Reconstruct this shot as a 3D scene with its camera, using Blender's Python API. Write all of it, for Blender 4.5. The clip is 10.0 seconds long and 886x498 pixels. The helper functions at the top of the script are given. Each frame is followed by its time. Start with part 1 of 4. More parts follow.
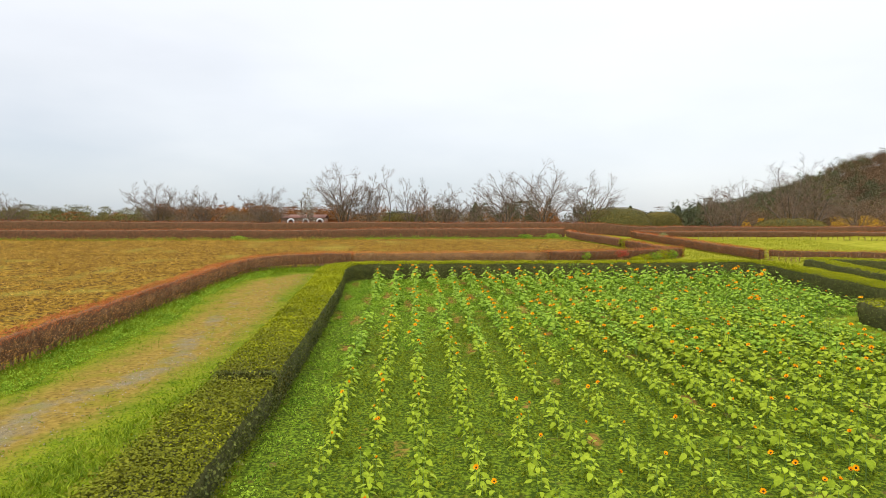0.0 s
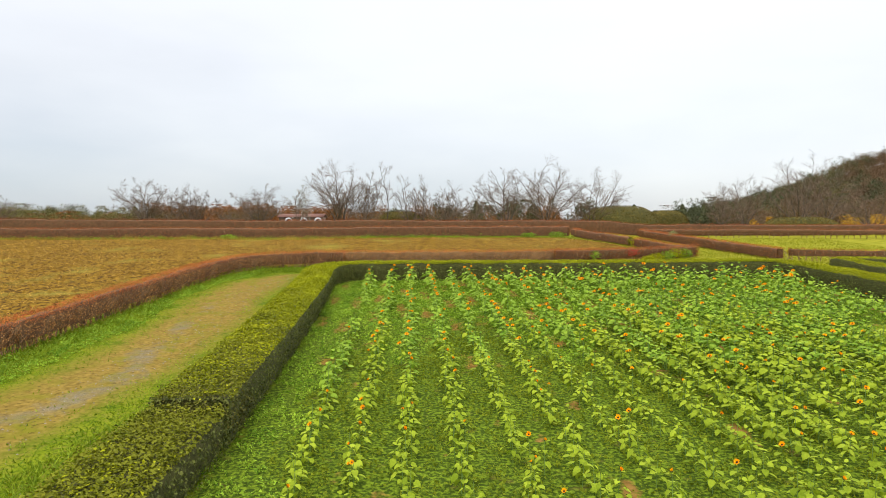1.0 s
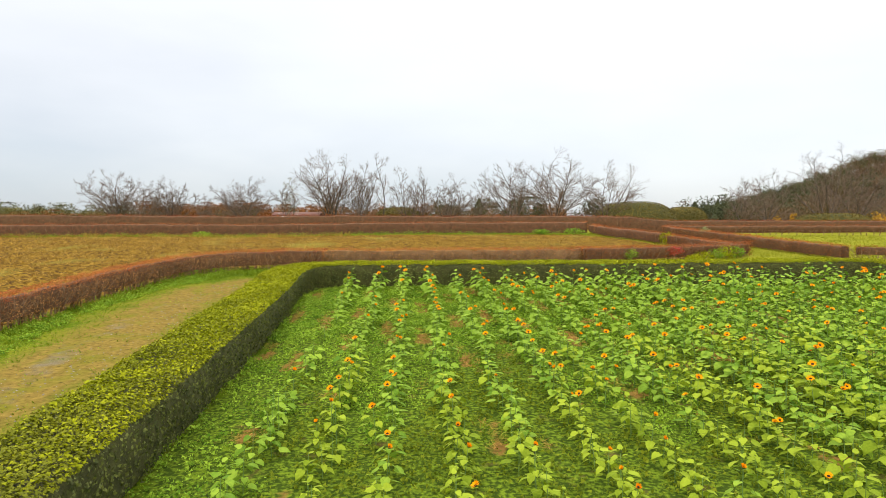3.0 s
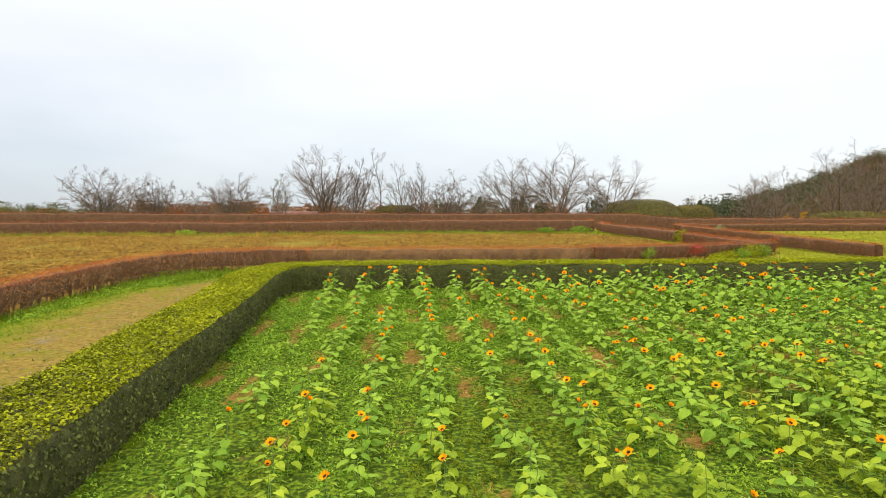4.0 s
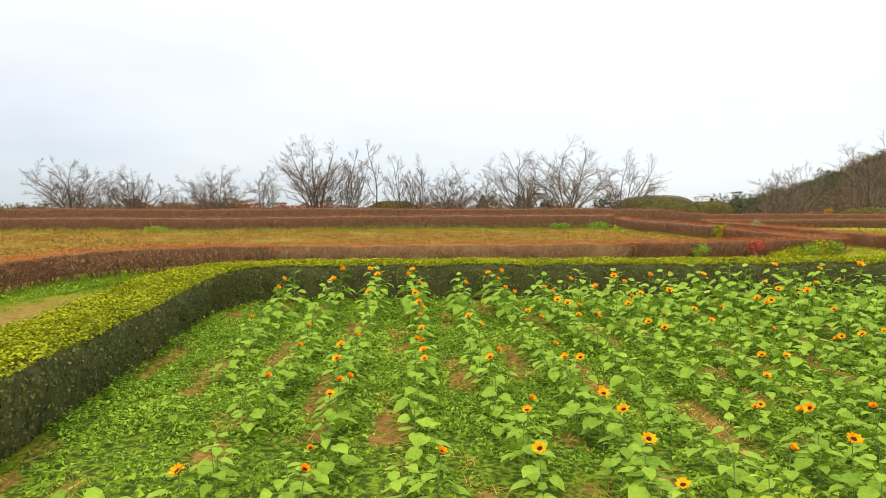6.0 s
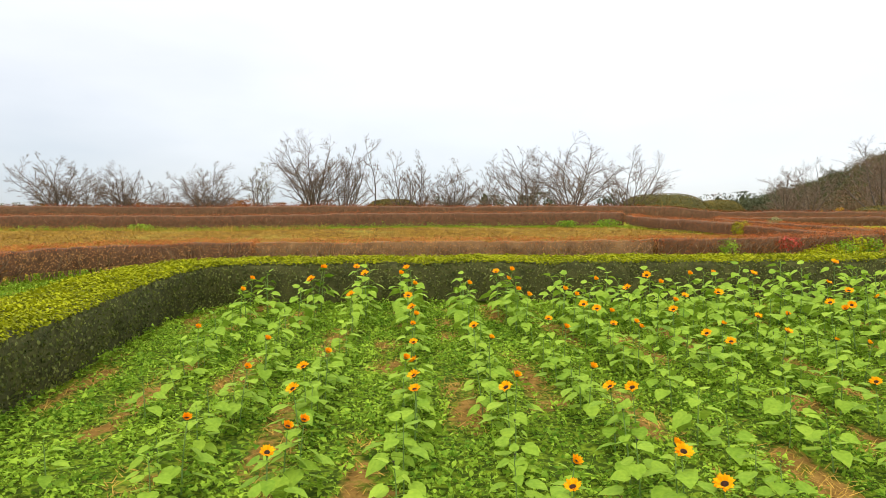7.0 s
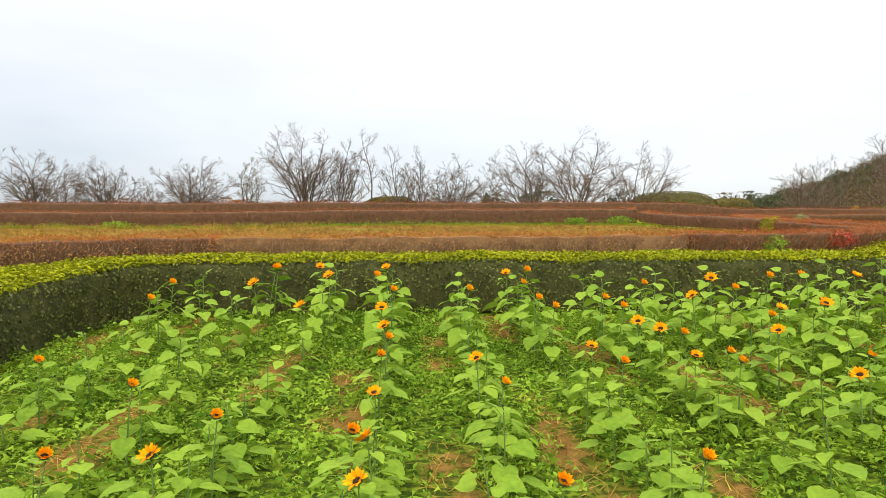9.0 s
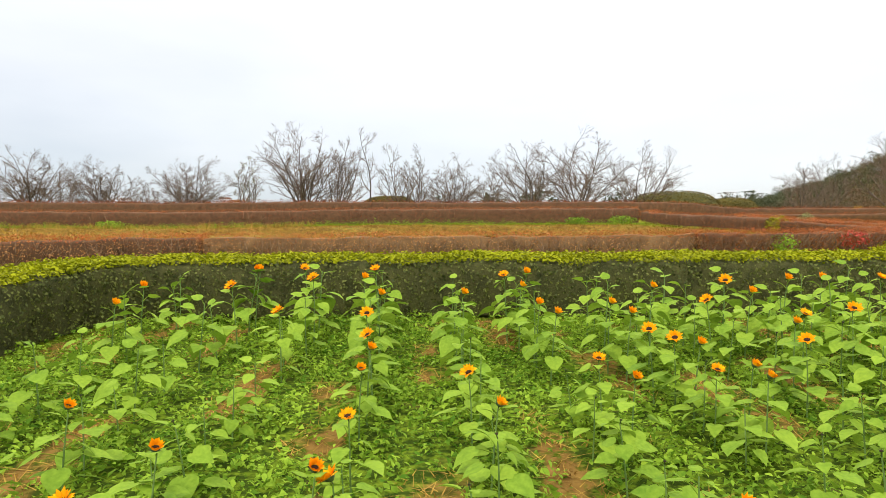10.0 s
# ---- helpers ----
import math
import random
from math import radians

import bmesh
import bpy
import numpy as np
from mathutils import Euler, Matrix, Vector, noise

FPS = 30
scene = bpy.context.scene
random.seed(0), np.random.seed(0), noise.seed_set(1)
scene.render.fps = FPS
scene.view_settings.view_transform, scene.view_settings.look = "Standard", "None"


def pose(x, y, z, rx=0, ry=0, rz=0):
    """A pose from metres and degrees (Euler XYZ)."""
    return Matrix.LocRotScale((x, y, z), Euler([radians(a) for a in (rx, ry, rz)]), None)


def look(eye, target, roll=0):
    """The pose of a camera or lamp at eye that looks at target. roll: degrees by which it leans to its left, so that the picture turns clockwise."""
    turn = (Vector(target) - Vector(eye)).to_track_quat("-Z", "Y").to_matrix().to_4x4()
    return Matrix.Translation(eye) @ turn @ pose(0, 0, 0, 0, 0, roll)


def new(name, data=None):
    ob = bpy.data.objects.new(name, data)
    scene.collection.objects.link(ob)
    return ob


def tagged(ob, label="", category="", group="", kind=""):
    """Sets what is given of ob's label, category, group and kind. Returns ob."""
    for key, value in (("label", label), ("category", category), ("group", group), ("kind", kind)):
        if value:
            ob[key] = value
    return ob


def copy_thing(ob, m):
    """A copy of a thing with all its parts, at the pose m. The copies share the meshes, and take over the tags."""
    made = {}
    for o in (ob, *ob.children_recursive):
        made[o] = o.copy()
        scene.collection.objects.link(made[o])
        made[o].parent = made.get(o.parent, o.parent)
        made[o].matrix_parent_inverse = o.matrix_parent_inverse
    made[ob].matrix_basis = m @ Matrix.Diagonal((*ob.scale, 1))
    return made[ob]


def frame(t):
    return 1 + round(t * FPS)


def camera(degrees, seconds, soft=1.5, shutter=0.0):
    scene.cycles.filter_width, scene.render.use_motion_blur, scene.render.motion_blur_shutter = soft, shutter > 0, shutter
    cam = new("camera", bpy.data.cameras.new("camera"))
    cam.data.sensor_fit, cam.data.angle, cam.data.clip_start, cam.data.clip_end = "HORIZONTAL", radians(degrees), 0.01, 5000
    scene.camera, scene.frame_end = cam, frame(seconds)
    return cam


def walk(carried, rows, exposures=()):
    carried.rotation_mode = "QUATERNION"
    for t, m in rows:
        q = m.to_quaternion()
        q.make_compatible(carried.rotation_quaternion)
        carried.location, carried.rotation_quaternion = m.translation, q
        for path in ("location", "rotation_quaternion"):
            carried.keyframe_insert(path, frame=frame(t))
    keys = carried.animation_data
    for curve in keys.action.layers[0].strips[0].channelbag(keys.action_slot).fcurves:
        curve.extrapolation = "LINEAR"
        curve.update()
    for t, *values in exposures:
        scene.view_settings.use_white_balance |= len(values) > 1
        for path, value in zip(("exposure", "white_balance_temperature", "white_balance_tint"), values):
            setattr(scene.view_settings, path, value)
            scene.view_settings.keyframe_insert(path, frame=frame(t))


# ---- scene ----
cam = camera(68.7, 10.0, soft=0.8)
METRES, EYE, TILT, LEAN, TURN = 26.0, 5.2, -1.5, 0.0, 0.0
ROWS = [
    (0.0, 0.0, 0.0, 0.0, -0.0, 0.0, -0.0),
    (0.5, 0.0008, 0.0403, -0.0, 0.03, -0.01, -0.0),
    (1.0, 0.0051, 0.112, -0.0028, 0.06, -0.01, 0.02),
    (1.5, 0.0059, 0.1852, -0.0061, 0.08, -0.0, 0.03),
    (2.0, 0.0031, 0.2602, -0.0067, 0.1, 0.01, 0.03),
    (2.5, 0.0008, 0.3322, -0.0067, 0.12, 0.01, 0.04),
    (4.0, 0.007, 0.5241, -0.0107, 0.17, 0.02, 0.09),
    (4.5, 0.0079, 0.5849, -0.0107, 0.2, 0.03, 0.09),
    (5.0, 0.0078, 0.643, -0.0134, 0.25, 0.04, 0.12),
    (5.5, 0.0074, 0.7003, -0.0153, 0.28, 0.06, 0.13),
    (7.0, 0.0084, 0.8467, -0.0217, 0.45, 0.16, 0.15),
    (7.5, 0.009, 0.8856, -0.0245, 0.49, 0.2, 0.15),
    (8.0, 0.0088, 0.9204, -0.0247, 0.52, 0.22, 0.15),
    (8.5, 0.0106, 0.9497, -0.0254, 0.56, 0.23, 0.16),
    (9.0, 0.0131, 0.973, -0.0257, 0.58, 0.25, 0.15),
    (9.5, 0.0156, 0.9899, -0.0257, 0.61, 0.26, 0.15),
    (10.0, 0.0167, 0.9987, -0.0256, 0.63, 0.26, 0.16),
]
walk(cam, [(t, pose(0, 0, EYE, TILT, LEAN, TURN) @ pose(METRES * x, METRES * y, METRES * z, 90 + pitch, roll, yaw)) for t, x, y, z, yaw, pitch, roll in ROWS], exposures=[(0.0, -0.06), (3.0, -0.02), (6.0, 0.03), (10.0, 0.03)])

# ---- world and light ----
world = bpy.data.worlds.new("overcast_sky")
scene.world = world
world.use_nodes = True
wn, wl = world.node_tree.nodes, world.node_tree.links
wn.clear()
SUN_EL, SUN_AZ = 52.0, 200.0
sky = wn.new("ShaderNodeTexSky")
sky.sky_type = "NISHITA"
sky.sun_disc = False
sky.sun_elevation, sky.sun_rotation = radians(SUN_EL), radians(SUN_AZ)
sky.air_density, sky.dust_density = 1.0, 2.0
bg_sky = wn.new("ShaderNodeBackground")
bg_sky.inputs["Strength"].default_value = 0.05
wl.new(sky.outputs[0], bg_sky.inputs["Color"])
tc = wn.new("ShaderNodeTexCoord")
sep = wn.new("ShaderNodeSeparateXYZ")
wl.new(tc.outputs["Generated"], sep.inputs[0])
# height over the horizon, shifted by soft cloud banks and by the side of the sky
cloud = wn.new("ShaderNodeTexNoise")
cloud.inputs["Scale"].default_value, cloud.inputs["Detail"].default_value = 2.2, 5.0
squash = wn.new("ShaderNodeMapping")
squash.inputs["Scale"].default_value = (1.0, 1.0, 3.2)
wl.new(tc.outputs["Generated"], squash.inputs[0])
wl.new(squash.outputs[0], cloud.inputs["Vector"])


def wmath(op, a, b):
    n = wn.new("ShaderNodeMath")
    n.operation = op
    for i, v in enumerate((a, b)):
        if isinstance(v, (int, float)):
            n.inputs[i].default_value = v
        else:
            wl.new(v, n.inputs[i])
    return n.outputs[0]


lift = wmath("MULTIPLY", wmath("SUBTRACT", cloud.outputs[0], 0.5), 0.26)
side = wmath("MULTIPLY", sep.outputs["X"], 0.10)
height = wmath("ADD", wmath("ADD", sep.outputs["Z"], lift), side)
ramp = wn.new("ShaderNodeValToRGB")
wl.new(height, ramp.inputs[0])
el = ramp.color_ramp.elements
el[0].position, el[0].color = 0.0, (0.52, 0.56, 0.615, 1)
el[1].position, el[1].color = 0.42, (1.0, 1.0, 1.0, 1)
for p, c in ((0.07, (0.635, 0.65, 0.68, 1)), (0.15, (0.765, 0.765, 0.77, 1)), (0.25, (0.89, 0.885, 0.89, 1))):
    e = el.new(p)
    e.color = c
bg_cloud = wn.new("ShaderNodeBackground")
overhead = wn.new("ShaderNodeMapRange")
overhead.interpolation_type = "SMOOTHSTEP"
for key, v in (("From Min", 0.33), ("From Max", 0.9), ("To Min", 1.0), ("To Max", 2.0)):
    overhead.inputs[key].default_value = v
wl.new(sep.outputs["Z"], overhead.inputs["Value"])
wl.new(overhead.outputs["Result"], bg_cloud.inputs["Strength"])
wl.new(ramp.outputs[0], bg_cloud.inputs["Color"])
both = wn.new("ShaderNodeAddShader")
wl.new(bg_sky.outputs[0], both.inputs[0])
wl.new(bg_cloud.outputs[0], both.inputs[1])
wout = wn.new("ShaderNodeOutputWorld")
wl.new(both.outputs[0], wout.inputs[0])

sun_data = bpy.data.lights.new("sun", "SUN")
sun_data.energy, sun_data.angle, sun_data.color = 1.3, radians(14), (1.0, 0.95, 0.87)
sun = new("sun", sun_data)
a, e_ = radians(SUN_AZ), radians(SUN_EL)
sun_from = Vector((math.sin(a) * math.cos(e_), math.cos(a) * math.cos(e_), math.sin(e_)))
sun.matrix_world = look(sun_from * 100, (0, 0, 0))
scene.view_settings.exposure = 0.0


# ---- materials ----
def material(name, dark, light, scale=8.0, fine=60.0, rough=0.8, bump=0.3, island=0.0, through_light=0.0, spec=0.3, dist=0.02):
    """Colour between dark and light by coarse and fine noise; island: how much each loose piece varies; through_light: thin leaves."""
    m = bpy.data.materials.new(name)
    m.use_nodes = True
    n, l = m.node_tree.nodes, m.node_tree.links
    b = n["Principled BSDF"]
    geo = n.new("ShaderNodeNewGeometry")
    n1, n2 = n.new("ShaderNodeTexNoise"), n.new("ShaderNodeTexNoise")
    n1.inputs["Scale"].default_value, n1.inputs["Detail"].default_value = scale, 4.0
    n2.inputs["Scale"].default_value, n2.inputs["Detail"].default_value = fine, 3.0
    for q in (n1, n2):
        l.new(geo.outputs["Position"], q.inputs["Vector"])
    mixf = n.new("ShaderNodeMath")
    mixf.operation = "MULTIPLY_ADD"
    l.new(n2.outputs[0], mixf.inputs[0])
    mixf.inputs[1].default_value = 0.9
    sub = n.new("ShaderNodeMath")
    sub.operation = "MULTIPLY_ADD"
    l.new(n1.outputs[0], sub.inputs[0])
    sub.inputs[1].default_value, sub.inputs[2].default_value = 1.6, -0.75
    l.new(sub.outputs[0], mixf.inputs[2])
    fac = mixf.outputs[0]
    if island:
        isl = n.new("ShaderNodeMath")
        isl.operation = "MULTIPLY_ADD"
        l.new(geo.outputs["Random Per Island"], isl.inputs[0])
        isl.inputs[1].default_value = 2 * island
        sh = n.new("ShaderNodeMath")
        sh.operation = "SUBTRACT"
        l.new(fac, sh.inputs[0])
        sh.inputs[1].default_value = island
        l.new(sh.outputs[0], isl.inputs[2])
        fac = isl.outputs[0]
    mix = n.new("ShaderNodeMix")
    mix.data_type, mix.clamp_factor = "RGBA", True
    l.new(fac, mix.inputs["Factor"])
    mix.inputs["A"].default_value, mix.inputs["B"].default_value = (*dark, 1), (*light, 1)
    l.new(mix.outputs["Result"], b.inputs["Base Color"])
    b.inputs["Roughness"].default_value = rough
    b.inputs["Specular IOR Level"].default_value = spec
    if bump:
        bm_ = n.new("ShaderNodeBump")
        bm_.inputs["Strength"].default_value, bm_.inputs["Distance"].default_value = bump, dist
        l.new(n2.outputs[0], bm_.inputs["Height"])
        l.new(bm_.outputs[0], b.inputs["Normal"])
    if through_light:
        tr = n.new("ShaderNodeBsdfTranslucent")
        l.new(mix.outputs["Result"], tr.inputs["Color"])
        ms = n.new("ShaderNodeMixShader")
        ms.inputs[0].default_value = through_light
        l.new(b.outputs[0], ms.inputs[1])
        l.new(tr.outputs[0], ms.inputs[2])
        l.new(ms.outputs[0], n["Material Output"].inputs["Surface"])
    return m


M_LEAF = material("sunflower_leaf", (0.13, 0.25, 0.016), (0.37, 0.51, 0.046), 1.6, 30, 0.65, 0.3, 0.38, through_light=0.28, spec=0.12)
M_LEAF_YOUNG = material("young_sunflower_leaf", (0.19, 0.27, 0.010), (0.43, 0.52, 0.034), 1.2, 30, 0.65, 0.3, 0.38, through_light=0.28, spec=0.12)
M_STEM = material("sunflower_stem", (0.09, 0.17, 0.03), (0.22, 0.32, 0.08), 6, 60, 0.7, 0.2)
M_PETAL = material("petal", (0.92, 0.29, 0.002), (1.0, 0.49, 0.006), 8, 90, 0.8, 0.0, 0.4, through_light=0.15, spec=0.05)
M_DISC = material("flower_disc", (0.012, 0.006, 0.004), (0.07, 0.03, 0.012), 60, 300, 0.9, 0.6)
M_CALYX = material("calyx", (0.03, 0.055, 0.012), (0.10, 0.15, 0.035), 20, 120, 0.8, 0.2)
M_WEED = material("weed_leaf", (0.085, 0.19, 0.012), (0.375, 0.53, 0.043), 0.9, 25, 0.75, 0.1, 0.42, through_light=0.28, spec=0.08)
M_WEED_LOW = material("low_weed_leaf", (0.085, 0.125, 0.006), (0.255, 0.29, 0.016), 0.9, 25, 0.75, 0.1, 0.45, through_light=0.25, spec=0.08)
# hedge leaf in a lighter tone for the lit top
M_HEDGE_TOP = material("lit_box_leaf", (0.12, 0.135, 0.010), (0.25, 0.255, 0.018), 1.2, 18, 0.7, 0.1, 0.3, through_light=0.2, spec=0.1)
M_GRASS = material("grass_blade", (0.095, 0.17, 0.003), (0.29, 0.36, 0.015), 0.5, 12, 0.7, 0.0, 0.4, through_light=0.28, spec=0.2)
M_GRASS_DRY = material("dry_grass_blade", (0.17, 0.19, 0.008), (0.42, 0.42, 0.035), 0.5, 12, 0.7, 0.0, 0.4, through_light=0.28, spec=0.15)
# dark core colour: stands in for the shade between the leaves
M_HEDGE_CORE = material("hedge_inner_shade", (0.036, 0.038, 0.012), (0.115, 0.112, 0.03), 5, 40, 0.95, 0.6)
# hedge leaf in a darker tone, self-shade of the sides included
M_HEDGE_LEAF = material("shaded_box_leaf", (0.06, 0.074, 0.02), (0.20, 0.215, 0.046), 1.4, 20, 0.6, 0.1, 0.5, through_light=0.15, spec=0.15)
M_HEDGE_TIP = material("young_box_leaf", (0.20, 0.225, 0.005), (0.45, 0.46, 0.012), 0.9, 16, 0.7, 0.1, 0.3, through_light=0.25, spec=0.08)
M_RUST_CORE = material("bare_hedge_inside", (0.085, 0.042, 0.021), (0.2, 0.105, 0.05), 4, 35, 0.95, 0.6)
M_OCHRE_CORE = material("sparse_hedge_inside", (0.14, 0.075, 0.034), (0.35, 0.20, 0.085), 3, 35, 0.95, 0.6)
M_RUST_LEAF = material("rust_leaf", (0.11, 0.038, 0.013), (0.44, 0.145, 0.034), 0.35, 9, 0.8, 0.1, 0.5, through_light=0.15, spec=0.1)
M_MAROON_LEAF = material("maroon_leaf", (0.08, 0.024, 0.012), (0.36, 0.09, 0.03), 0.35, 9, 0.8, 0.1, 0.5, through_light=0.15, spec=0.1)
M_OCHRE_LEAF = material("ochre_leaf", (0.24, 0.085, 0.034), (0.64, 0.33, 0.11), 0.45, 9, 0.8, 0.1, 0.5, through_light=0.15, spec=0.1)
M_RUST_TIP = material("red_leaf_tip", (0.42, 0.08, 0.022), (0.68, 0.24, 0.06), 0.5, 18, 0.7, 0.1, 0.4, through_light=0.2, spec=0.2)
M_TWIG = material("hedge_twig", (0.13, 0.075, 0.042), (0.42, 0.265, 0.14), 6, 60, 0.9, 0.3, 0.3)
M_BARK = material("bark", (0.065, 0.05, 0.04), (0.17, 0.135, 0.11), 3, 30, 0.9, 0.5)
M_BRANCH = material("branch_bark", (0.095, 0.066, 0.045), (0.23, 0.155, 0.105), 2, 20, 0.9, 0.2, 0.3)
M_STRAW = material("straw", (0.21, 0.115, 0.014), (0.56, 0.34, 0.055), 1.0, 20, 0.9, 0.0, 0.4)
M_PEBBLE = material("gravel_stone", (0.12, 0.105, 0.085), (0.3, 0.27, 0.22), 6, 60, 0.9, 0.2, 0.4)
M_PINE = material("pine_foliage", (0.04, 0.05, 0.02), (0.11, 0.12, 0.048), 0.1, 1.0, 0.9, 0.0, 0.4)
M_OLIVE = material("olive_foliage", (0.07, 0.07, 0.018), (0.19, 0.165, 0.04), 0.06, 1.0, 0.9, 0.0, 0.4)
M_ORANGE = material("autumn_foliage", (0.13, 0.05, 0.012), (0.36, 0.14, 0.03), 0.06, 1.0, 0.9, 0.0, 0.4)
M_BROWNWOOD = material("bare_wood", (0.075, 0.045, 0.024), (0.21, 0.125, 0.06), 0.05, 0.8, 0.95, 0.0, 0.4)
M_GOLD = material("golden_foliage", (0.45, 0.22, 0.01), (0.80, 0.46, 0.03), 0.2, 2.0, 0.8, 0.0, 0.4)
M_PALE = material("pale_leaf", (0.30, 0.30, 0.22), (0.58, 0.57, 0.45), 1, 8, 0.7, 0.0, 0.4)
M_DOME = material("clipped_bush_leaf", (0.08, 0.066, 0.012), (0.22, 0.165, 0.03), 0.4, 6, 0.8, 0.0, 0.4)
M_ROOF = material("red_roof", (0.13, 0.06, 0.045), (0.22, 0.11, 0.08), 0.5, 6, 0.8, 0.2)
M_WALL = material("brown_wall", (0.16, 0.10, 0.065), (0.26, 0.17, 0.11), 0.5, 6, 0.9, 0.1)
M_WHITE = material("white_paint", (0.74, 0.74, 0.72), (0.84, 0.84, 0.82), 0.5, 6, 0.7, 0.1)
M_GLASS = material("dark_window", (0.03, 0.035, 0.04), (0.06, 0.065, 0.07), 0.5, 6, 0.15, 0.0)


def ground_material():
    """Grass, trodden gravel, stubble and red-brown soil on one sheet, told apart by where they lie."""
    m = bpy.data.materials.new("ground")
    m.use_nodes = True
    n, l = m.node_tree.nodes, m.node_tree.links
    b = n["Principled BSDF"]
    b.inputs["Roughness"].default_value, b.inputs["Specular IOR Level"].default_value = 1.0, 0.03
    geo = n.new("ShaderNodeNewGeometry")

    def tex(scale, detail=4.0):
        t = n.new("ShaderNodeTexNoise")
        t.inputs["Scale"].default_value, t.inputs["Detail"].default_value = scale, detail
        l.new(geo.outputs["Position"], t.inputs["Vector"])
        return t.outputs[0]

    def stretch(v, k, c):
        q = n.new("ShaderNodeMath")
        q.operation, q.use_clamp = "MULTIPLY_ADD", True
        l.new(v, q.inputs[0])
        q.inputs[1].default_value, q.inputs[2].default_value = k, c
        return q.outputs[0]

    def blend(f, a_, b_):
        q = n.new("ShaderNodeMix")
        q.data_type = "RGBA"
        l.new(f, q.inputs["Factor"])
        for key, v in (("A", a_), ("B", b_)):
            if isinstance(v, tuple):
                q.inputs[key].default_value = (*v, 1)
            else:
                l.new(v, q.inputs[key])
        return q.outputs["Result"]

    def zone(name, grain, soft=3.0):
        at = n.new("ShaderNodeAttribute")
        at.attribute_name = name
        q = n.new("ShaderNodeMath")
        q.operation = "ADD"
        l.new(at.outputs["Fac"], q.inputs[0])
        l.new(stretch(grain, 0.9, -0.45), q.inputs[1])
        w = n.new("ShaderNodeMath")
        w.operation = "MULTIPLY_ADD"
        l.new(grain, w.inputs[0])
        w.inputs[1].default_value, w.inputs[2].default_value = 1.1, -0.55
        q2 = n.new("ShaderNodeMath")
        q2.operation = "ADD"
        l.new(at.outputs["Fac"], q2.inputs[0])
        l.new(w.outputs[0], q2.inputs[1])
        return stretch(q2.outputs[0], soft, 0.5 - 0.5 * soft)

    big, mid, small, tiny = tex(0.25), tex(1.3, 6), tex(7, 5), tex(45, 4)
    grass = blend(stretch(mid, 2.4, -0.7), (0.085, 0.14, 0.004), (0.22, 0.25, 0.013))
    grass = blend(stretch(tex(16, 6), 5, -2.4), grass, (0.045, 0.08, 0.004))
    grass = blend(stretch(small, 3, -1.5), grass, (0.22, 0.19, 0.035))
    trodden = blend(stretch(small, 2.4, -0.7), (0.15, 0.10, 0.020), (0.30, 0.205, 0.045))
    stones = blend(stretch(tiny, 3.0, -1.0), (0.10, 0.085, 0.058), (0.27, 0.235, 0.165))
    trodden = blend(stretch(tiny, 4.0, -2.2), trodden, (0.31, 0.21, 0.045))
    trodden = blend(stretch(mid, 4.0, -1.95), trodden, (0.17, 0.165, 0.014))
    trodden = blend(stretch(tex(11, 6), 5.0, -2.75), trodden, (0.075, 0.05, 0.014))
    trodden = blend(zone("gravel", tex(3.2, 8), 1.5), trodden, stones)
    stubble = blend(stretch(mid, 2.6, -0.8), (0.15, 0.083, 0.008), (0.325, 0.192, 0.022))
    stubble = blend(stretch(tex(4.5, 8), 8.0, -3.6), stubble, (0.065, 0.033, 0.010))
    stubble = blend(stretch(big, 5.0, -2.8), stubble, (0.24, 0.21, 0.035))
    soil = blend(stretch(small, 2.4, -0.7), (0.14, 0.074, 0.018), (0.28, 0.16, 0.04))
    soil = blend(stretch(tex(9, 7), 6.0, -3.2), soil, (0.07, 0.11, 0.006))
    carpet = blend(stretch(tex(14, 8), 5.0, -2.2), (0.042, 0.068, 0.008), (0.17, 0.24, 0.016))
    carpet = blend(stretch(tex(2.6, 6), 5.0, -3.15), carpet, (0.16, 0.10, 0.035))
    soil = blend(zone("bare", small, 3.0), carpet, soil)
    litter = blend(stretch(mid, 2.4, -0.7), (0.035, 0.026, 0.013), (0.085, 0.058, 0.03))
    lawn = blend(stretch(mid, 2.4, -0.7), (0.18, 0.185, 0.010), (0.33, 0.31, 0.03))
    grass = blend(zone("lawn", mid, 2.0), grass, lawn)
    col = blend(zone("path", mid, 1.3), grass, trodden)
    col = blend(zone("field", mid, 3.0), col, stubble)
    col = blend(zone("soil", mid, 4.0), col, soil)
    col = blend(zone("woodland", big, 2.0), col, litter)
    l.new(col, b.inputs["Base Color"])
    bump = n.new("ShaderNodeBump")
    bump.inputs["Strength"].default_value, bump.inputs["Distance"].default_value = 0.5, 0.03
    l.new(tex(22, 8), bump.inputs["Height"])
    l.new(bump.outputs[0], b.inputs["Normal"])
    return m


# ---- helpers of this scene ----
def mesh(name, V, F, mat, smooth=False):
    """A mesh from an array of points and an array of faces with equally many corners."""
    V, F = np.asarray(V, np.float32), np.asarray(F, np.int32)
    me = bpy.data.meshes.new(name)
    k = F.shape[1]
    me.vertices.add(len(V))
    me.vertices.foreach_set("co", V.ravel())
    me.loops.add(F.size)
    me.loops.foreach_set("vertex_index", F.ravel())
    me.polygons.add(len(F))
    me.polygons.foreach_set("loop_start", np.arange(0, F.size, k, dtype=np.int32))
    if smooth:
        me.polygons.foreach_set("use_smooth", np.ones(len(F), bool))
    me.materials.append(mat)
    me.update(calc_edges=True)
    return me


def part(name, me, parent, label=""):
    ob = new(name, me)
    ob.parent = parent
    if label:
        tagged(ob, label)
    return ob


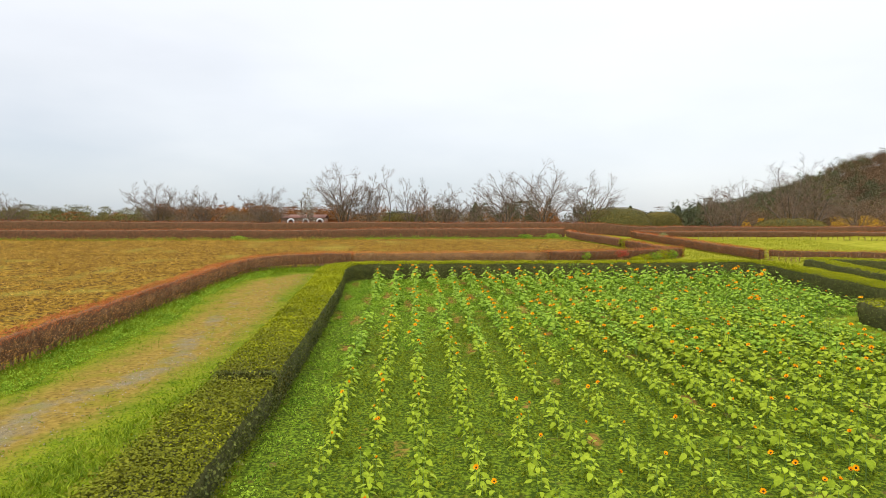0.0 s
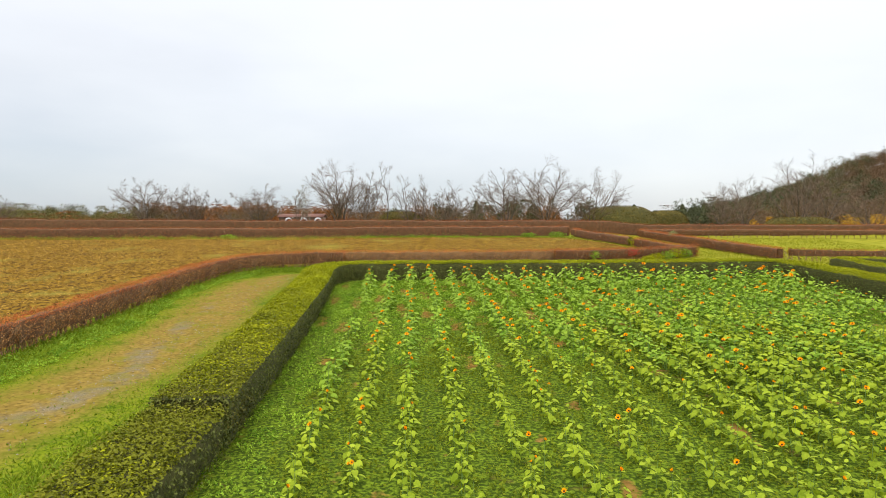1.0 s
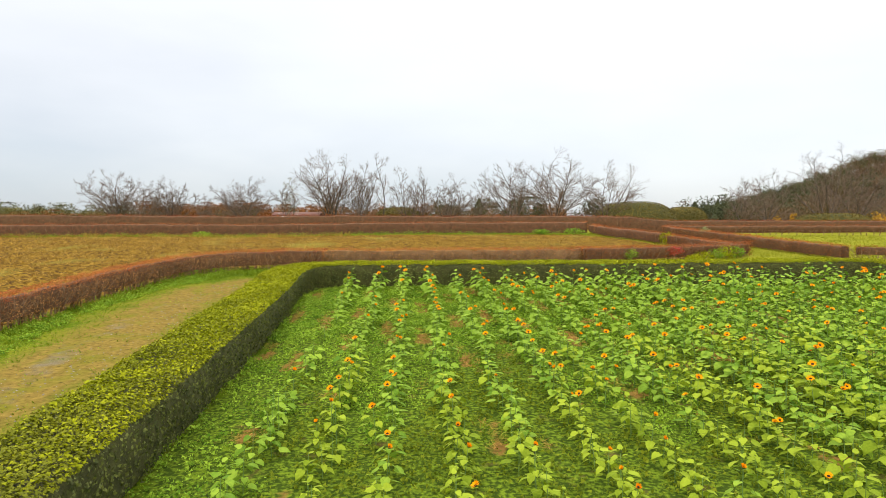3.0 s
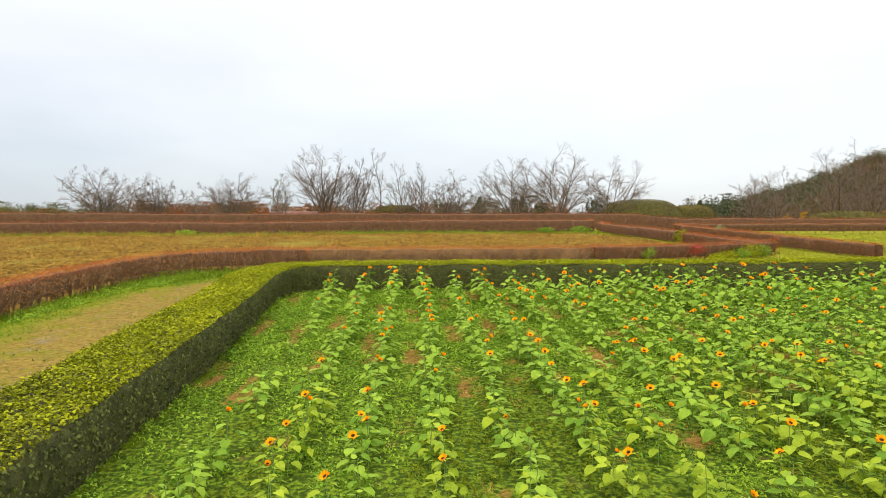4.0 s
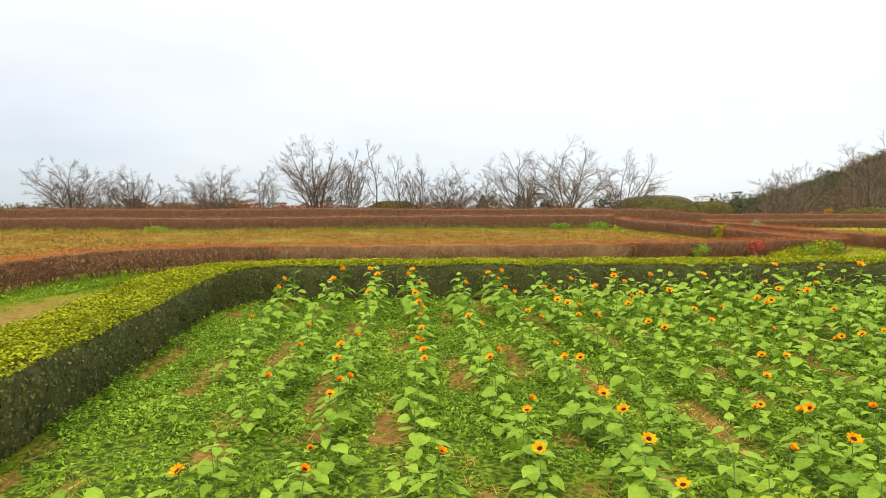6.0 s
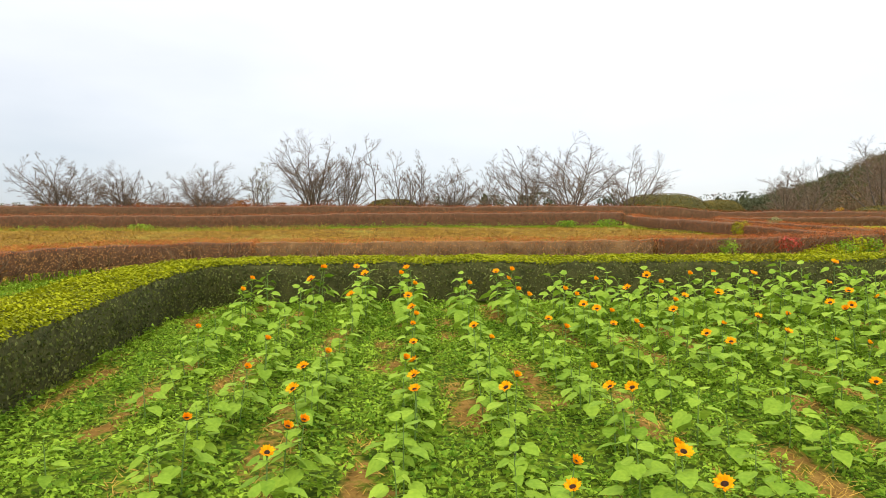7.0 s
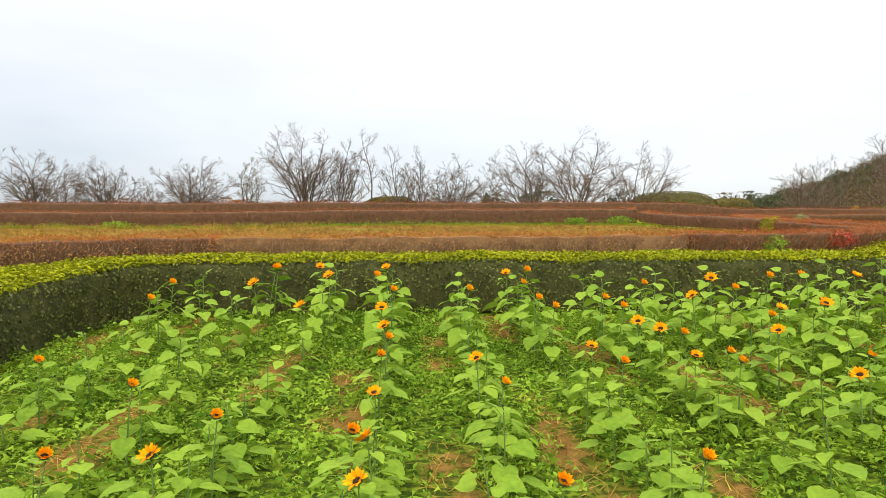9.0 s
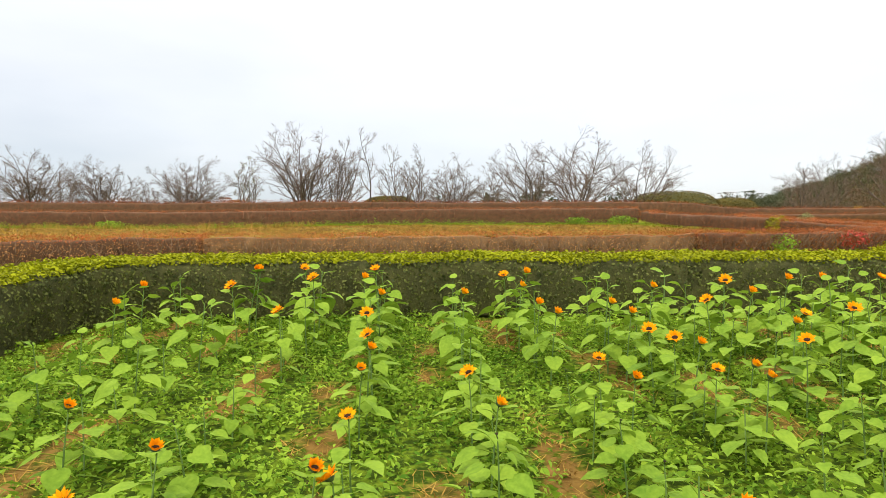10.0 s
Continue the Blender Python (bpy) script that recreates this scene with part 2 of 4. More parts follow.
def thing(name, at, label, category, group="", kind=""):
    ob = new(name)
    ob.matrix_world = Matrix.Translation(at)
    ob.empty_display_size = 0.1
    return tagged(ob, label, category, group, kind)


def joined(parts):
    """Point and face arrays put together."""
    Vs, Fs, o = [], [], 0
    for V, F in parts:
        Vs.append(V)
        Fs.append(F + o)
        o += len(V)
    return np.concatenate(Vs), np.concatenate(Fs)


def unit(v):
    return v / np.maximum(np.linalg.norm(v, axis=-1, keepdims=True), 1e-9)


def leaves(P, N, size, rng, aspect=0.55, tilt=0.7, fold=0.18):
    """Folded four-cornered leaves at P that face about along N."""
    k = len(P)
    N = unit(N + tilt * rng.normal(size=(k, 3)))
    T = unit(np.cross(N, rng.normal(size=(k, 3))))
    B = np.cross(N, T)
    s = (size * rng.uniform(0.6, 1.35, k))[:, None]
    V = np.empty((k, 4, 3))
    V[:, 0] = P - T * s * 0.5
    V[:, 1] = P + B * s * aspect * 0.5 + N * s * fold
    V[:, 2] = P + T * s * 0.5
    V[:, 3] = P - B * s * aspect * 0.5 + N * s * fold
    return V.reshape(-1, 3), np.arange(4 * k).reshape(-1, 4)


def blades(P, height, rng, width=0.012, lean=0.45):
    """Grass blades: narrow kinked quads rising from P."""
    k = len(P)
    a_ = rng.uniform(0, 2 * np.pi, k)
    side = np.stack([np.cos(a_), np.sin(a_), 0 * a_], 1)
    h = (height * rng.uniform(0.5, 1.4, k))[:, None]
    tip = np.stack([rng.normal(0, lean, k), rng.normal(0, lean, k), np.ones(k)], 1) * h
    w = side * width
    V = np.stack([P - w, P + w, P + w * 0.6 + tip * 0.55, P + tip], 1)
    return V.reshape(-1, 3), np.arange(4 * k).reshape(-1, 4)


def tube(pts, rad, sides=4):
    """A tapered tube along pts."""
    pts, rad = np.asarray(pts, float), np.asarray(rad, float)
    d = unit(np.gradient(pts, axis=0))
    ref = np.where(np.abs(d[:, 2:3]) > 0.9, np.array([[1.0, 0, 0]]), np.array([[0, 0, 1.0]]))
    u = unit(np.cross(d, ref))
    v = np.cross(d, u)
    an = np.arange(sides) * 2 * np.pi / sides
    ring = pts[:, None] + rad[:, None, None] * (np.cos(an)[None, :, None] * u[:, None] + np.sin(an)[None, :, None] * v[:, None])
    n = len(pts)
    i, j = np.meshgrid(np.arange(n - 1), np.arange(sides), indexing="ij")
    k = (j + 1) % sides
    F = np.stack([i * sides + j, i * sides + k, (i + 1) * sides + k, (i + 1) * sides + j], -1).reshape(-1, 4)
    return ring.reshape(-1, 3), F


def tubes(lines, radii, sides=3):
    """Many tapered tubes with equally many points each, at once."""
    pts, rad = np.asarray(lines, float), np.asarray(radii, float)
    d = unit(np.gradient(pts, axis=1))
    ref = np.where(np.abs(d[..., 2:3]) > 0.9, np.array([1.0, 0, 0]), np.array([0, 0, 1.0]))
    u = unit(np.cross(d, ref))
    v = np.cross(d, u)
    an = np.arange(sides) * 2 * np.pi / sides
    ring = pts[:, :, None] + rad[:, :, None, None] * (np.cos(an)[:, None] * u[:, :, None] + np.sin(an)[:, None] * v[:, :, None])
    b, n = pts.shape[:2]
    i, j = np.meshgrid(np.arange(n - 1), np.arange(sides), indexing="ij")
    k = (j + 1) % sides
    F = np.stack([i * sides + j, i * sides + k, (i + 1) * sides + k, (i + 1) * sides + j], -1).reshape(-1, 4)
    F = (np.arange(b) * n * sides)[:, None, None] + F[None]
    return ring.reshape(-1, 3), F.reshape(-1, 4)


def smoothstep(a_, b_, x):
    t = np.clip((x - a_) / (b_ - a_), 0, 1)
    return t * t * (3 - 2 * t)


def waves(x, y, s, seed=0.0):
    """A cheap smooth unevenness in -1 to 1."""
    return (np.sin(x * s + 1.3 + seed) * np.sin(y * s * 0.83 + 0.4 + seed * 2) + 0.6 * np.sin(x * s * 2.3 + y * s * 1.1 + seed) + 0.4 * np.sin(y * s * 3.1 - x * s * 1.7 + 2 * seed)) / 2


def ground_z(x, y):
    """The slope climbs to a crest, levels out, and far to the right a wooded hill stands up."""
    x, y = np.asarray(x, float), np.asarray(y, float)
    yy = np.clip(y, -30, 77)
    z = 0.2 + 0.063 * yy + 0.008 * np.clip(y - 77, 0, 300)
    z = z - 0.42 * smoothstep(17.5, 23.5, x) * smoothstep(40, 47, y) * (1 - smoothstep(80, 110, y))
    z = z + 0.03 * waves(x, y, 0.9) + 0.10 * waves(x, y, 0.13) * smoothstep(36, 60, y)
    ridge = 42 * smoothstep(140, 310, x) * smoothstep(225, 390, y) * (1 - smoothstep(430, 600, y)) * (1 + 0.10 * waves(x, y, 0.03))
    return z + ridge


def along(points, step):
    """Points at even steps on a polyline whose corners are rounded a little, with headings."""
    p = np.asarray(points, float)
    for _ in range(2):
        q = [p[:1]]
        for a_, b_ in zip(p[:-1], p[1:]):
            q.append(np.stack([a_ * 0.75 + b_ * 0.25, a_ * 0.25 + b_ * 0.75]))
        q.append(p[-1:])
        p = np.concatenate(q)
    d = np.concatenate([[0], np.cumsum(np.linalg.norm(np.diff(p, axis=0), axis=1))])
    t = np.linspace(0, d[-1], max(3, int(d[-1] / step) + 1))
    xy = np.stack([np.interp(t, d, p[:, 0]), np.interp(t, d, p[:, 1])], 1)
    h = unit(np.gradient(xy, axis=0))
    return xy, h, d[-1]


def inside(poly, x, y):
    res = np.zeros(np.shape(x), bool)
    p = list(poly)
    for (x0, y0), (x1, y1) in zip(p, p[1:] + p[:1]):
        if y0 != y1:
            res ^= ((y0 > y) != (y1 > y)) & (x < (x1 - x0) * (y - y0) / (y1 - y0) + x0)
    return res


def edge_distance(points, x, y, closed=False):
    p = [np.array(q, float) for q in points]
    if closed:
        p.append(p[0])
    best = np.full(np.shape(x), 1e9)
    for a_, b_ in zip(p[:-1], p[1:]):
        d = b_ - a_
        t = np.clip(((x - a_[0]) * d[0] + (y - a_[1]) * d[1]) / (d @ d), 0, 1)
        best = np.minimum(best, np.hypot(x - a_[0] - t * d[0], y - a_[1] - t * d[1]))
    return best


def signed(poly, x, y):
    """Metres inside a polygon (outside: minus)."""
    return np.where(inside(poly, x, y), 1, -1) * edge_distance(poly, x, y, True)


# ---- the plan ----
SUNFLOWER_BED = [(-3.4, 4), (-3.55, 11), (-3.85, 16), (-4.25, 24), (-5.05, 34), (-4.8, 36.3), (10, 36.5), (16.6, 37.2), (18.1, 36), (18.1, 31), (18.4, 27), (17.0, 26.2), (14.4, 25.0), (14.2, 4)]
STUBBLE = [(-90, 5), (-12.9, 5), (-12.7, 38), (-11.6, 41.3), (-8.8, 43), (3.4, 43.6), (17.0, 48.6), (15.4, 57), (12.9, 68.3), (-46, 66), (-90, 66)]
TRACK = [(-9.4, 0), (-9.1, 12), (-8.8, 17), (-8.3, 20.5), (-8.6, 26), (-9.2, 32), (-9.3, 36.5), (-8.4, 39), (-6.0, 39.8)]
GRAVEL = [(-9.6, 9), (-9.1, 13), (-9.2, 15), (-8.4, 16.6), (-7.9, 17.8), (-8.2, 20.5), (-8.9, 25), (-9.5, 30), (-9.5, 34)]


def zones(x, y):
    soil = signed(SUNFLOWER_BED, x, y)
    field = signed(STUBBLE, x, y)
    track = 1.75 + 0.25 * waves(x, y, 0.8, 3.0) - 0.5 * smoothstep(18, 11, y) * smoothstep(-9.2, -7.6, x) - edge_distance(TRACK, x, y)
    track = np.where(y > 36, track - 0.35 * (y - 36), track)
    core = 1.0 - edge_distance(TRACK, x - 0.5, y)
    return soil, field, track, core


def bare_strip(x, y):
    """Above 0 where red-brown soil shows between the weeds: broken strips beside the rows."""
    row = (x + 1.58 - (36.5 - y) * 0.045) / 0.97
    strip = np.abs((row - np.floor(row)) - 0.72)
    return np.minimum((0.23 + 0.10 * waves(x, y, 4.7, 1.0) - strip) * 5, (waves(x * 0.7, y * 0.8, 1.9, 2.0) - 0.50 + 0.45 * smoothstep(22, 29, y)) * 2.5)


def build_ground():
    xs = np.concatenate([-np.geomspace(2500, 62, 26), np.arange(-60, -20, 0.8), np.arange(-20, 22, 0.36), np.arange(22, 60, 0.8), np.geomspace(62, 2500, 40)])
    ys = np.concatenate([-np.geomspace(600, 12, 12), np.arange(-10, 6, 1.0), np.arange(6, 48, 0.36), np.arange(48, 80, 0.6), np.geomspace(81, 3500, 60)])
    X, Y = np.meshgrid(xs, ys)
    x, y = X.ravel(), Y.ravel()
    V = np.stack([x, y, ground_z(x, y)], 1)
    w = len(xs)
    i, j = np.meshgrid(np.arange(len(ys) - 1), np.arange(w - 1), indexing="ij")
    F = np.stack([i * w + j, i * w + j + 1, (i + 1) * w + j + 1, (i + 1) * w + j], -1).reshape(-1, 4)
    me = mesh("ground", V, F, ground_material(), True)
    soil, field, track, core = zones(x, y)
    for name, v in (("lawn", np.minimum(x - 13.5, y - 38.5) * 0.6 + 0.5), ("soil", soil * 1.5 + 0.5), ("bare", bare_strip(x, y) + 0.35), ("field", field + 0.5), ("path", track * 0.8 + 0.25), ("gravel", 0.54 - 0.7 * edge_distance(GRAVEL, x, y) + 0.3 * waves(x, y, 1.9, 1.0) - 0.025 * np.clip(y - 19, 0, 30)), ("woodland", np.where((y > 140) & (y < 1200), 1.5, -0.5))):
        at = me.attributes.new(name, "FLOAT", "POINT")
        at.data.foreach_set("value", np.clip(v, -0.5, 1.5).astype(np.float32))
    ob = new("ground", me)
    tagged(ob, "sloping farm ground of grass, stubble, soil and trodden gravel", "ground", kind="structure")


build_ground()


# ---- clipped hedges ----
def profile(width, height, lower=0.0):
    """Half-rounded box section: pairs of (across, up)."""
    w, r = width / 2, min(0.14, width / 4)
    pts = [(-w * 0.9, lower), (-w, lower + (height - lower) * 0.5)]
    pts += [(-w + r - r * math.cos(a_), height - r + r * math.sin(a_)) for a_ in np.linspace(0.1, math.pi / 2, 4)]
    pts += [(0, height + 0.015)]
    return np.array(pts + [(-a_, b_) for a_, b_ in pts[-2::-1]])


def sweep(xy, head, section, rough=0.05, seed=0.0, ends=(1.0, 1.0)):
    n, k = len(xy), len(section)
    nor = np.stack([head[:, 1], -head[:, 0]], 1)
    P = np.empty((n, k, 3))
    P[:, :, :2] = xy[:, None] + nor[:, None] * section[None, :, :1]
    base = ground_z(xy[:, 0], xy[:, 1])
    P[:, :, 2] = base[:, None] + section[None, :, 1] * np.linspace(ends[0], ends[1], n)[:, None]
    x, y, z = P[..., 0], P[..., 1], P[..., 2]
    sg = np.sign(section[:, 0])[None]
    j = rough * waves(x * 1.3 + z, y * 1.3 - z, 2.1, seed) + rough * 0.6 * waves(x + 2 * z, y, 6.3, seed)
    P[:, :, 0] += nor[:, None, 0] * sg * j
    P[:, :, 1] += nor[:, None, 1] * sg * j
    P[:, :, 2] += (section[None, :, 1] > section[:, 1].max() * 0.8) * j * 0.8
    i, q = np.meshgrid(np.arange(n - 1), np.arange(k - 1), indexing="ij")
    F = np.stack([i * k + q, (i + 1) * k + q, (i + 1) * k + q + 1, i * k + q + 1], -1).reshape(-1, 4)
    V = P.reshape(-1, 3)
    caps = []
    for row in (0, n - 1):
        for q in range((k - 1) // 2):
            c = [row * k + q, row * k + q + 1, row * k + k - 2 - q, row * k + k - 1 - q]
            caps.append(c if row else c[::-1])
    return V, np.concatenate([F, np.array(caps)])


def surface_points(xy, head, section, count, rng, top_bias=1.0, ends=True, scale=(1.0, 1.0)):
    """Points spread over a swept section, with normals and the share of the height."""
    seg = np.linalg.norm(np.diff(section, axis=0), axis=1)
    mid_up = (section[:-1, 1] + section[1:, 1]) / 2 / section[:, 1].max()
    wgt = seg * np.where(mid_up > 0.9, top_bias, 1.0)
    q = rng.choice(len(seg), count, p=wgt / wgt.sum())
    f = rng.uniform(0, 1, count)[:, None]
    ab = section[q] * (1 - f) + section[q + 1] * f
    d = section[q + 1] - section[q]
    nn = unit(np.stack([-d[:, 1], d[:, 0]], 1))
    t = rng.uniform(0, len(xy) - 1.001, count)
    i = t.astype(int)
    g = (t - i)[:, None]
    c = xy[i] * (1 - g) + xy[i + 1] * g
    h = head[i]
    nor = np.stack([h[:, 1], -h[:, 0]], 1)
    P = np.empty((count, 3))
    P[:, :2] = c + nor * ab[:, :1]
    P[:, 2] = ground_z(c[:, 0], c[:, 1]) + ab[:, 1] * (scale[0] + (scale[1] - scale[0]) * t / (len(xy) - 1))
    N = np.concatenate([nor * nn[:, :1], nn[:, 1:]], 1)
    if ends:
        run = np.linalg.norm(np.diff(xy, axis=0), axis=1).sum()
        m = int(1.6 * count / (run * seg.sum()) * 2 * section[:, 0].max() * section[:, 1].max())
        for row, s in ((0, -1), (len(xy) - 1, 1)):
            a_ = rng.uniform(section[:, 0].min(), section[:, 0].max(), m)
            b_ = rng.uniform(section[:, 1].min(), section[:, 1].max(), m)
            h = head[row]
            e3 = np.empty((m, 3))
            e3[:, :2] = xy[row] + np.stack([a_ * h[1], -a_ * h[0]], 1) + s * 0.03 * h
            e3[:, 2] = ground_z(xy[row][0], xy[row][1]) + b_
            P = np.concatenate([P, e3])
            N = np.concatenate([N, np.tile([s * h[0], s * h[1], 0], (m, 1))])
            ab = np.concatenate([ab, np.stack([a_, b_], 1)])
    return P, N, ab[:, 1] / section[:, 1].max()


def green_hedge(points, width, height, label, density=420, size=0.05, seed=1, tips=0.8, shaggy=0.03):
    rng = np.random.RandomState(seed)
    xy, head, length = along(points, 0.25)
    sec = profile(width, height)
    at = (xy[0][0], xy[0][1], float(ground_z(*xy[0])))
    ob = thing("green_hedge", at, label, "hedge", "clipped green hedges")
    off = np.array(at)
    # closed core sheet, coloured dark as the hedge's inner shade
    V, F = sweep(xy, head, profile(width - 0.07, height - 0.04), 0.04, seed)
    part("inner_core", mesh("inner_core", V - off, F, M_HEDGE_CORE, True), ob)
    count = int(length * (2 * height + width) * density)
    P, N, up = surface_points(xy, head, sec, count, rng, 3.0)
    P = P + N * rng.normal(0, shaggy, (len(P), 1)) + 0.035 * waves(P[:, 0] * 1.3 + P[:, 2], P[:, 1] * 1.3 - P[:, 2], 2.1, seed)[:, None] * N
    # upward leaves: yellow-green young growth, the rest lightened as lit; side leaves darkened
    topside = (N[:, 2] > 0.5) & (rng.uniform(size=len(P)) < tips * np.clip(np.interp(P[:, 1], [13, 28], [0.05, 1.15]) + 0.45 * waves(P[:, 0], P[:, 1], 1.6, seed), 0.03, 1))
    lit_top = (N[:, 2] > 0.5) & ~topside
    under = ~topside & ~lit_top
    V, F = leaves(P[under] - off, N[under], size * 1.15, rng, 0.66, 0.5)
    tagged(part("foliage", mesh("foliage", V, F, M_HEDGE_LEAF), ob, "small green leaves, darkened as the shaded sides"), kind="stuff")
    V, F = leaves(P[lit_top] - off + [0, 0, 0.01], N[lit_top] + [0, 0, 0.4], size * 1.3, rng, 0.66, 0.5)
    tagged(part("top_growth", mesh("top_growth", V, F, M_HEDGE_TOP), ob, "olive-green leaves on the clipped top, lightened as lit"), kind="stuff")
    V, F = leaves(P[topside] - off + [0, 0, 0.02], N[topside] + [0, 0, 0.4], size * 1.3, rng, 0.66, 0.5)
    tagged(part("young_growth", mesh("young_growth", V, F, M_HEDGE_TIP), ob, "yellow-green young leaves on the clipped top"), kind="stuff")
    return ob


def rust_hedge(points, width, height, label, density=150, size=0.07, seed=1, lower=0.15, stems=3.6, tip=0.8, solid=0.5, foot=0.2, ends=(1.0, 1.0), leaf=None, core=None):
    """Leafless towards the foot, where the stems fan out; rusty red leaves on the clipped upper half."""
    rng = np.random.RandomState(seed)
    xy, head, length = along(points, 0.3)
    at = (xy[0][0], xy[0][1], float(ground_z(*xy[0])))
    off = np.array(at)
    ob = thing("rust_hedge", at, label, "hedge", "rust-red hedges")
    V, F = sweep(xy, head, profile(width * solid, height - 0.09, max(lower + 0.12, 0.02)), 0.05, seed, ends)
    part("inner_core", mesh("inner_core", V - off, F, core or M_RUST_CORE, True), ob)
    count = int(length * (2 * height + width) * density)
    P, N, up = surface_points(xy, head, profile(width, height, max(lower * 0.5, 0.0)), count, rng, 1.4, True, ends)
    keep = rng.uniform(size=len(P)) < np.clip(foot + 0.1 + 1.2 * (up - lower / height), foot, 1)
    P, N, up = P[keep], N[keep], up[keep]
    P = P + N * rng.normal(-0.03, 0.05, (len(P), 1)) + 0.03 * waves(P[:, 0], P[:, 1], 2.3, seed)[:, None] * np.array([0, 0, 1.0])
    red = (up > 0.82) & (rng.uniform(size=len(P)) < tip)
    V, F = leaves(P[~red] - off, N[~red], size, rng, 0.5, 0.9)
    F = F[:, [0, 1, 3]] if xy[:, 1].min() > 55 else F
    tagged(part("foliage", mesh("foliage", V, F, leaf or M_RUST_LEAF), ob, "thin rust-brown leaves"), kind="stuff")
    V, F = leaves(P[red] - off + [0, 0, 0.015], N[red], size * 0.8, rng, 0.5, 0.9)
    F = F[:, [0, 1, 3]] if xy[:, 1].min() > 55 else F
    tagged(part("red_fringe", mesh("red_fringe", V, F, M_RUST_TIP), ob, "bright red leaf tips along the top"), kind="stuff")
    stem_lines, twig_lines = [], []
    nor = np.stack([head[:, 1], -head[:, 0]], 1)
    for s in np.arange(0.1, length, 1 / stems):
        i = min(len(xy) - 1, int(s / length * (len(xy) - 1)))
        c = xy[i] + head[i] * rng.uniform(-0.1, 0.1)
        z0 = float(ground_z(*c))
        for _ in range(4):
            a_, b_ = rng.normal(0, 0.27), rng.normal(0, width * 0.3)
            t3 = np.array([head[i][0] * a_ + nor[i][0] * b_, head[i][1] * a_ + nor[i][1] * b_, height * rng.uniform(0.75, 0.97)])
            p0 = np.array([c[0], c[1], z0 - 0.03])
            pts = [p0, p0 + t3 * [0.25, 0.25, 0.35], p0 + t3 * [0.75, 0.75, 0.7], p0 + t3]
            stem_lines.append(np.array(pts) - off)
            for _ in range(5):
                q = pts[1] + (pts[3] - pts[1]) * rng.uniform(0, 0.7)
                e3 = q + np.array([rng.normal(0, 0.12), rng.normal(0, 0.12), rng.uniform(0.12, 0.3)])
                twig_lines.append(np.array([q, e3]) - off)
    V, F = joined([tubes(stem_lines, np.tile([0.02, 0.015, 0.010, 0.005], (len(stem_lines), 1))), tubes(twig_lines, np.tile([0.008, 0.004], (len(twig_lines), 1)))])
    tagged(part("stem_thicket", mesh("stem_thicket", V, F, M_TWIG), ob, "bare grey-brown stems and twigs"), kind="stuff")
    return ob


green_hedge([(-4.45, 14.6), (-4.57, 17), (-4.85, 22), (-5.2, 27.2), (-5.5, 31), (-5.9, 34.0), (-5.65, 36.2), (-3.9, 37.0), (2, 37.05), (10, 37.25), (15.5, 37.9), (18.0, 37.9), (18.85, 36.2), (18.9, 32.5), (19.15, 29), (19.6, 26)],
            1.45, 0.93, "clipped dark green hedge with yellow-green top round the sunflowers", 850, 0.045, 3)
green_hedge([(-4.15, 3), (-4.4, 9.0), (-4.5, 11.5), (-4.5, 14.4)], 1.5, 0.74, "low ragged green hedge end beside the gravel track", 1100, 0.05, 4, 0.5, 0.085)
green_hedge([(16.6, 24.5), (16.5, 18), (16.6, 6)], 1.8, 0.85, "broad green hedge end beside the sunflower bed", 400, 0.05, 5, 0.8, 0.04)
green_hedge([(23.8, 41.8), (23.3, 37), (23.4, 30), (23.6, 20)], 1.0, 0.72, "clipped green hedge across the grass track", 350, 0.055, 6)
green_hedge([(24.6, 42.9), (27.3, 39.4), (31.5, 36)], 0.9, 0.72, "clipped green hedge along the grass", 350, 0.055, 7)

rust_hedge([(-12.3, 6), (-12.3, 20), (-12.25, 30), (-12.3, 35.5), (-11.7, 40.0), (-9.4, 42.3), (-6.0, 42.65)],
           0.85, 1.0, "dark rust-red hedge on bare stems beside the grass verge", 400, 0.05, 11, 0.15, 6.0, 0.95, 0.25, 0.35, leaf=M_OCHRE_LEAF)
rust_hedge([(-5.95, 42.66), (-2.5, 42.9), (3.4, 43.0), (7.0, 43.5)],
           0.85, 1.0, "sparse tan and rust hedge with bare stems before the stubble field", 320, 0.05, 19, 0.20, 6.5, 0.85, 0.12, 0.3, leaf=M_OCHRE_LEAF, core=M_OCHRE_CORE)
rust_hedge([(7.05, 43.51), (9.6, 44.6), (12.6, 46.1), (15.2, 47.5), (17.8, 48.4)],
           0.85, 1.0, "red-brown hedge with bare stems before the stubble field", 380, 0.05, 20, 0.15, 6.0, 0.8, 0.3, 0.35, (1.0, 0.78), leaf=M_RUST_LEAF)
rust_hedge([(17.75, 48.7), (17.0, 52.2), (16.1, 56.5)], 0.8, 0.78, "rust-red hedge beside the grass track", 260, 0.06, 12, 0.0, 3.0, 0.8, 0.6, 0.6)
rust_hedge([(15.8, 57.3), (14.6, 63), (13.3, 69)], 0.8, 0.84, "rust-red hedge at the stubble field's edge", 240, 0.065, 13, 0.0, 3.0, 0.8, 0.6, 0.6)
rust_hedge([(-46, 66.6), (-30, 67.2), (-10, 68.6), (13.0, 69.6)], 0.9, 1.05, "long rust-red hedge behind the stubble field", 220, 0.065, 14, -0.1, 2.0, 0.8, 0.7, 0.7, leaf=M_MAROON_LEAF)
rust_hedge([(21.7, 74.0), (22.6, 67.5), (23.7, 58.5), (24.8, 50.4)], 0.8, 0.9, "rust-red hedge along the grass field", 230, 0.065, 15, 0.0, 3.0, 0.8, 0.6, 0.6)
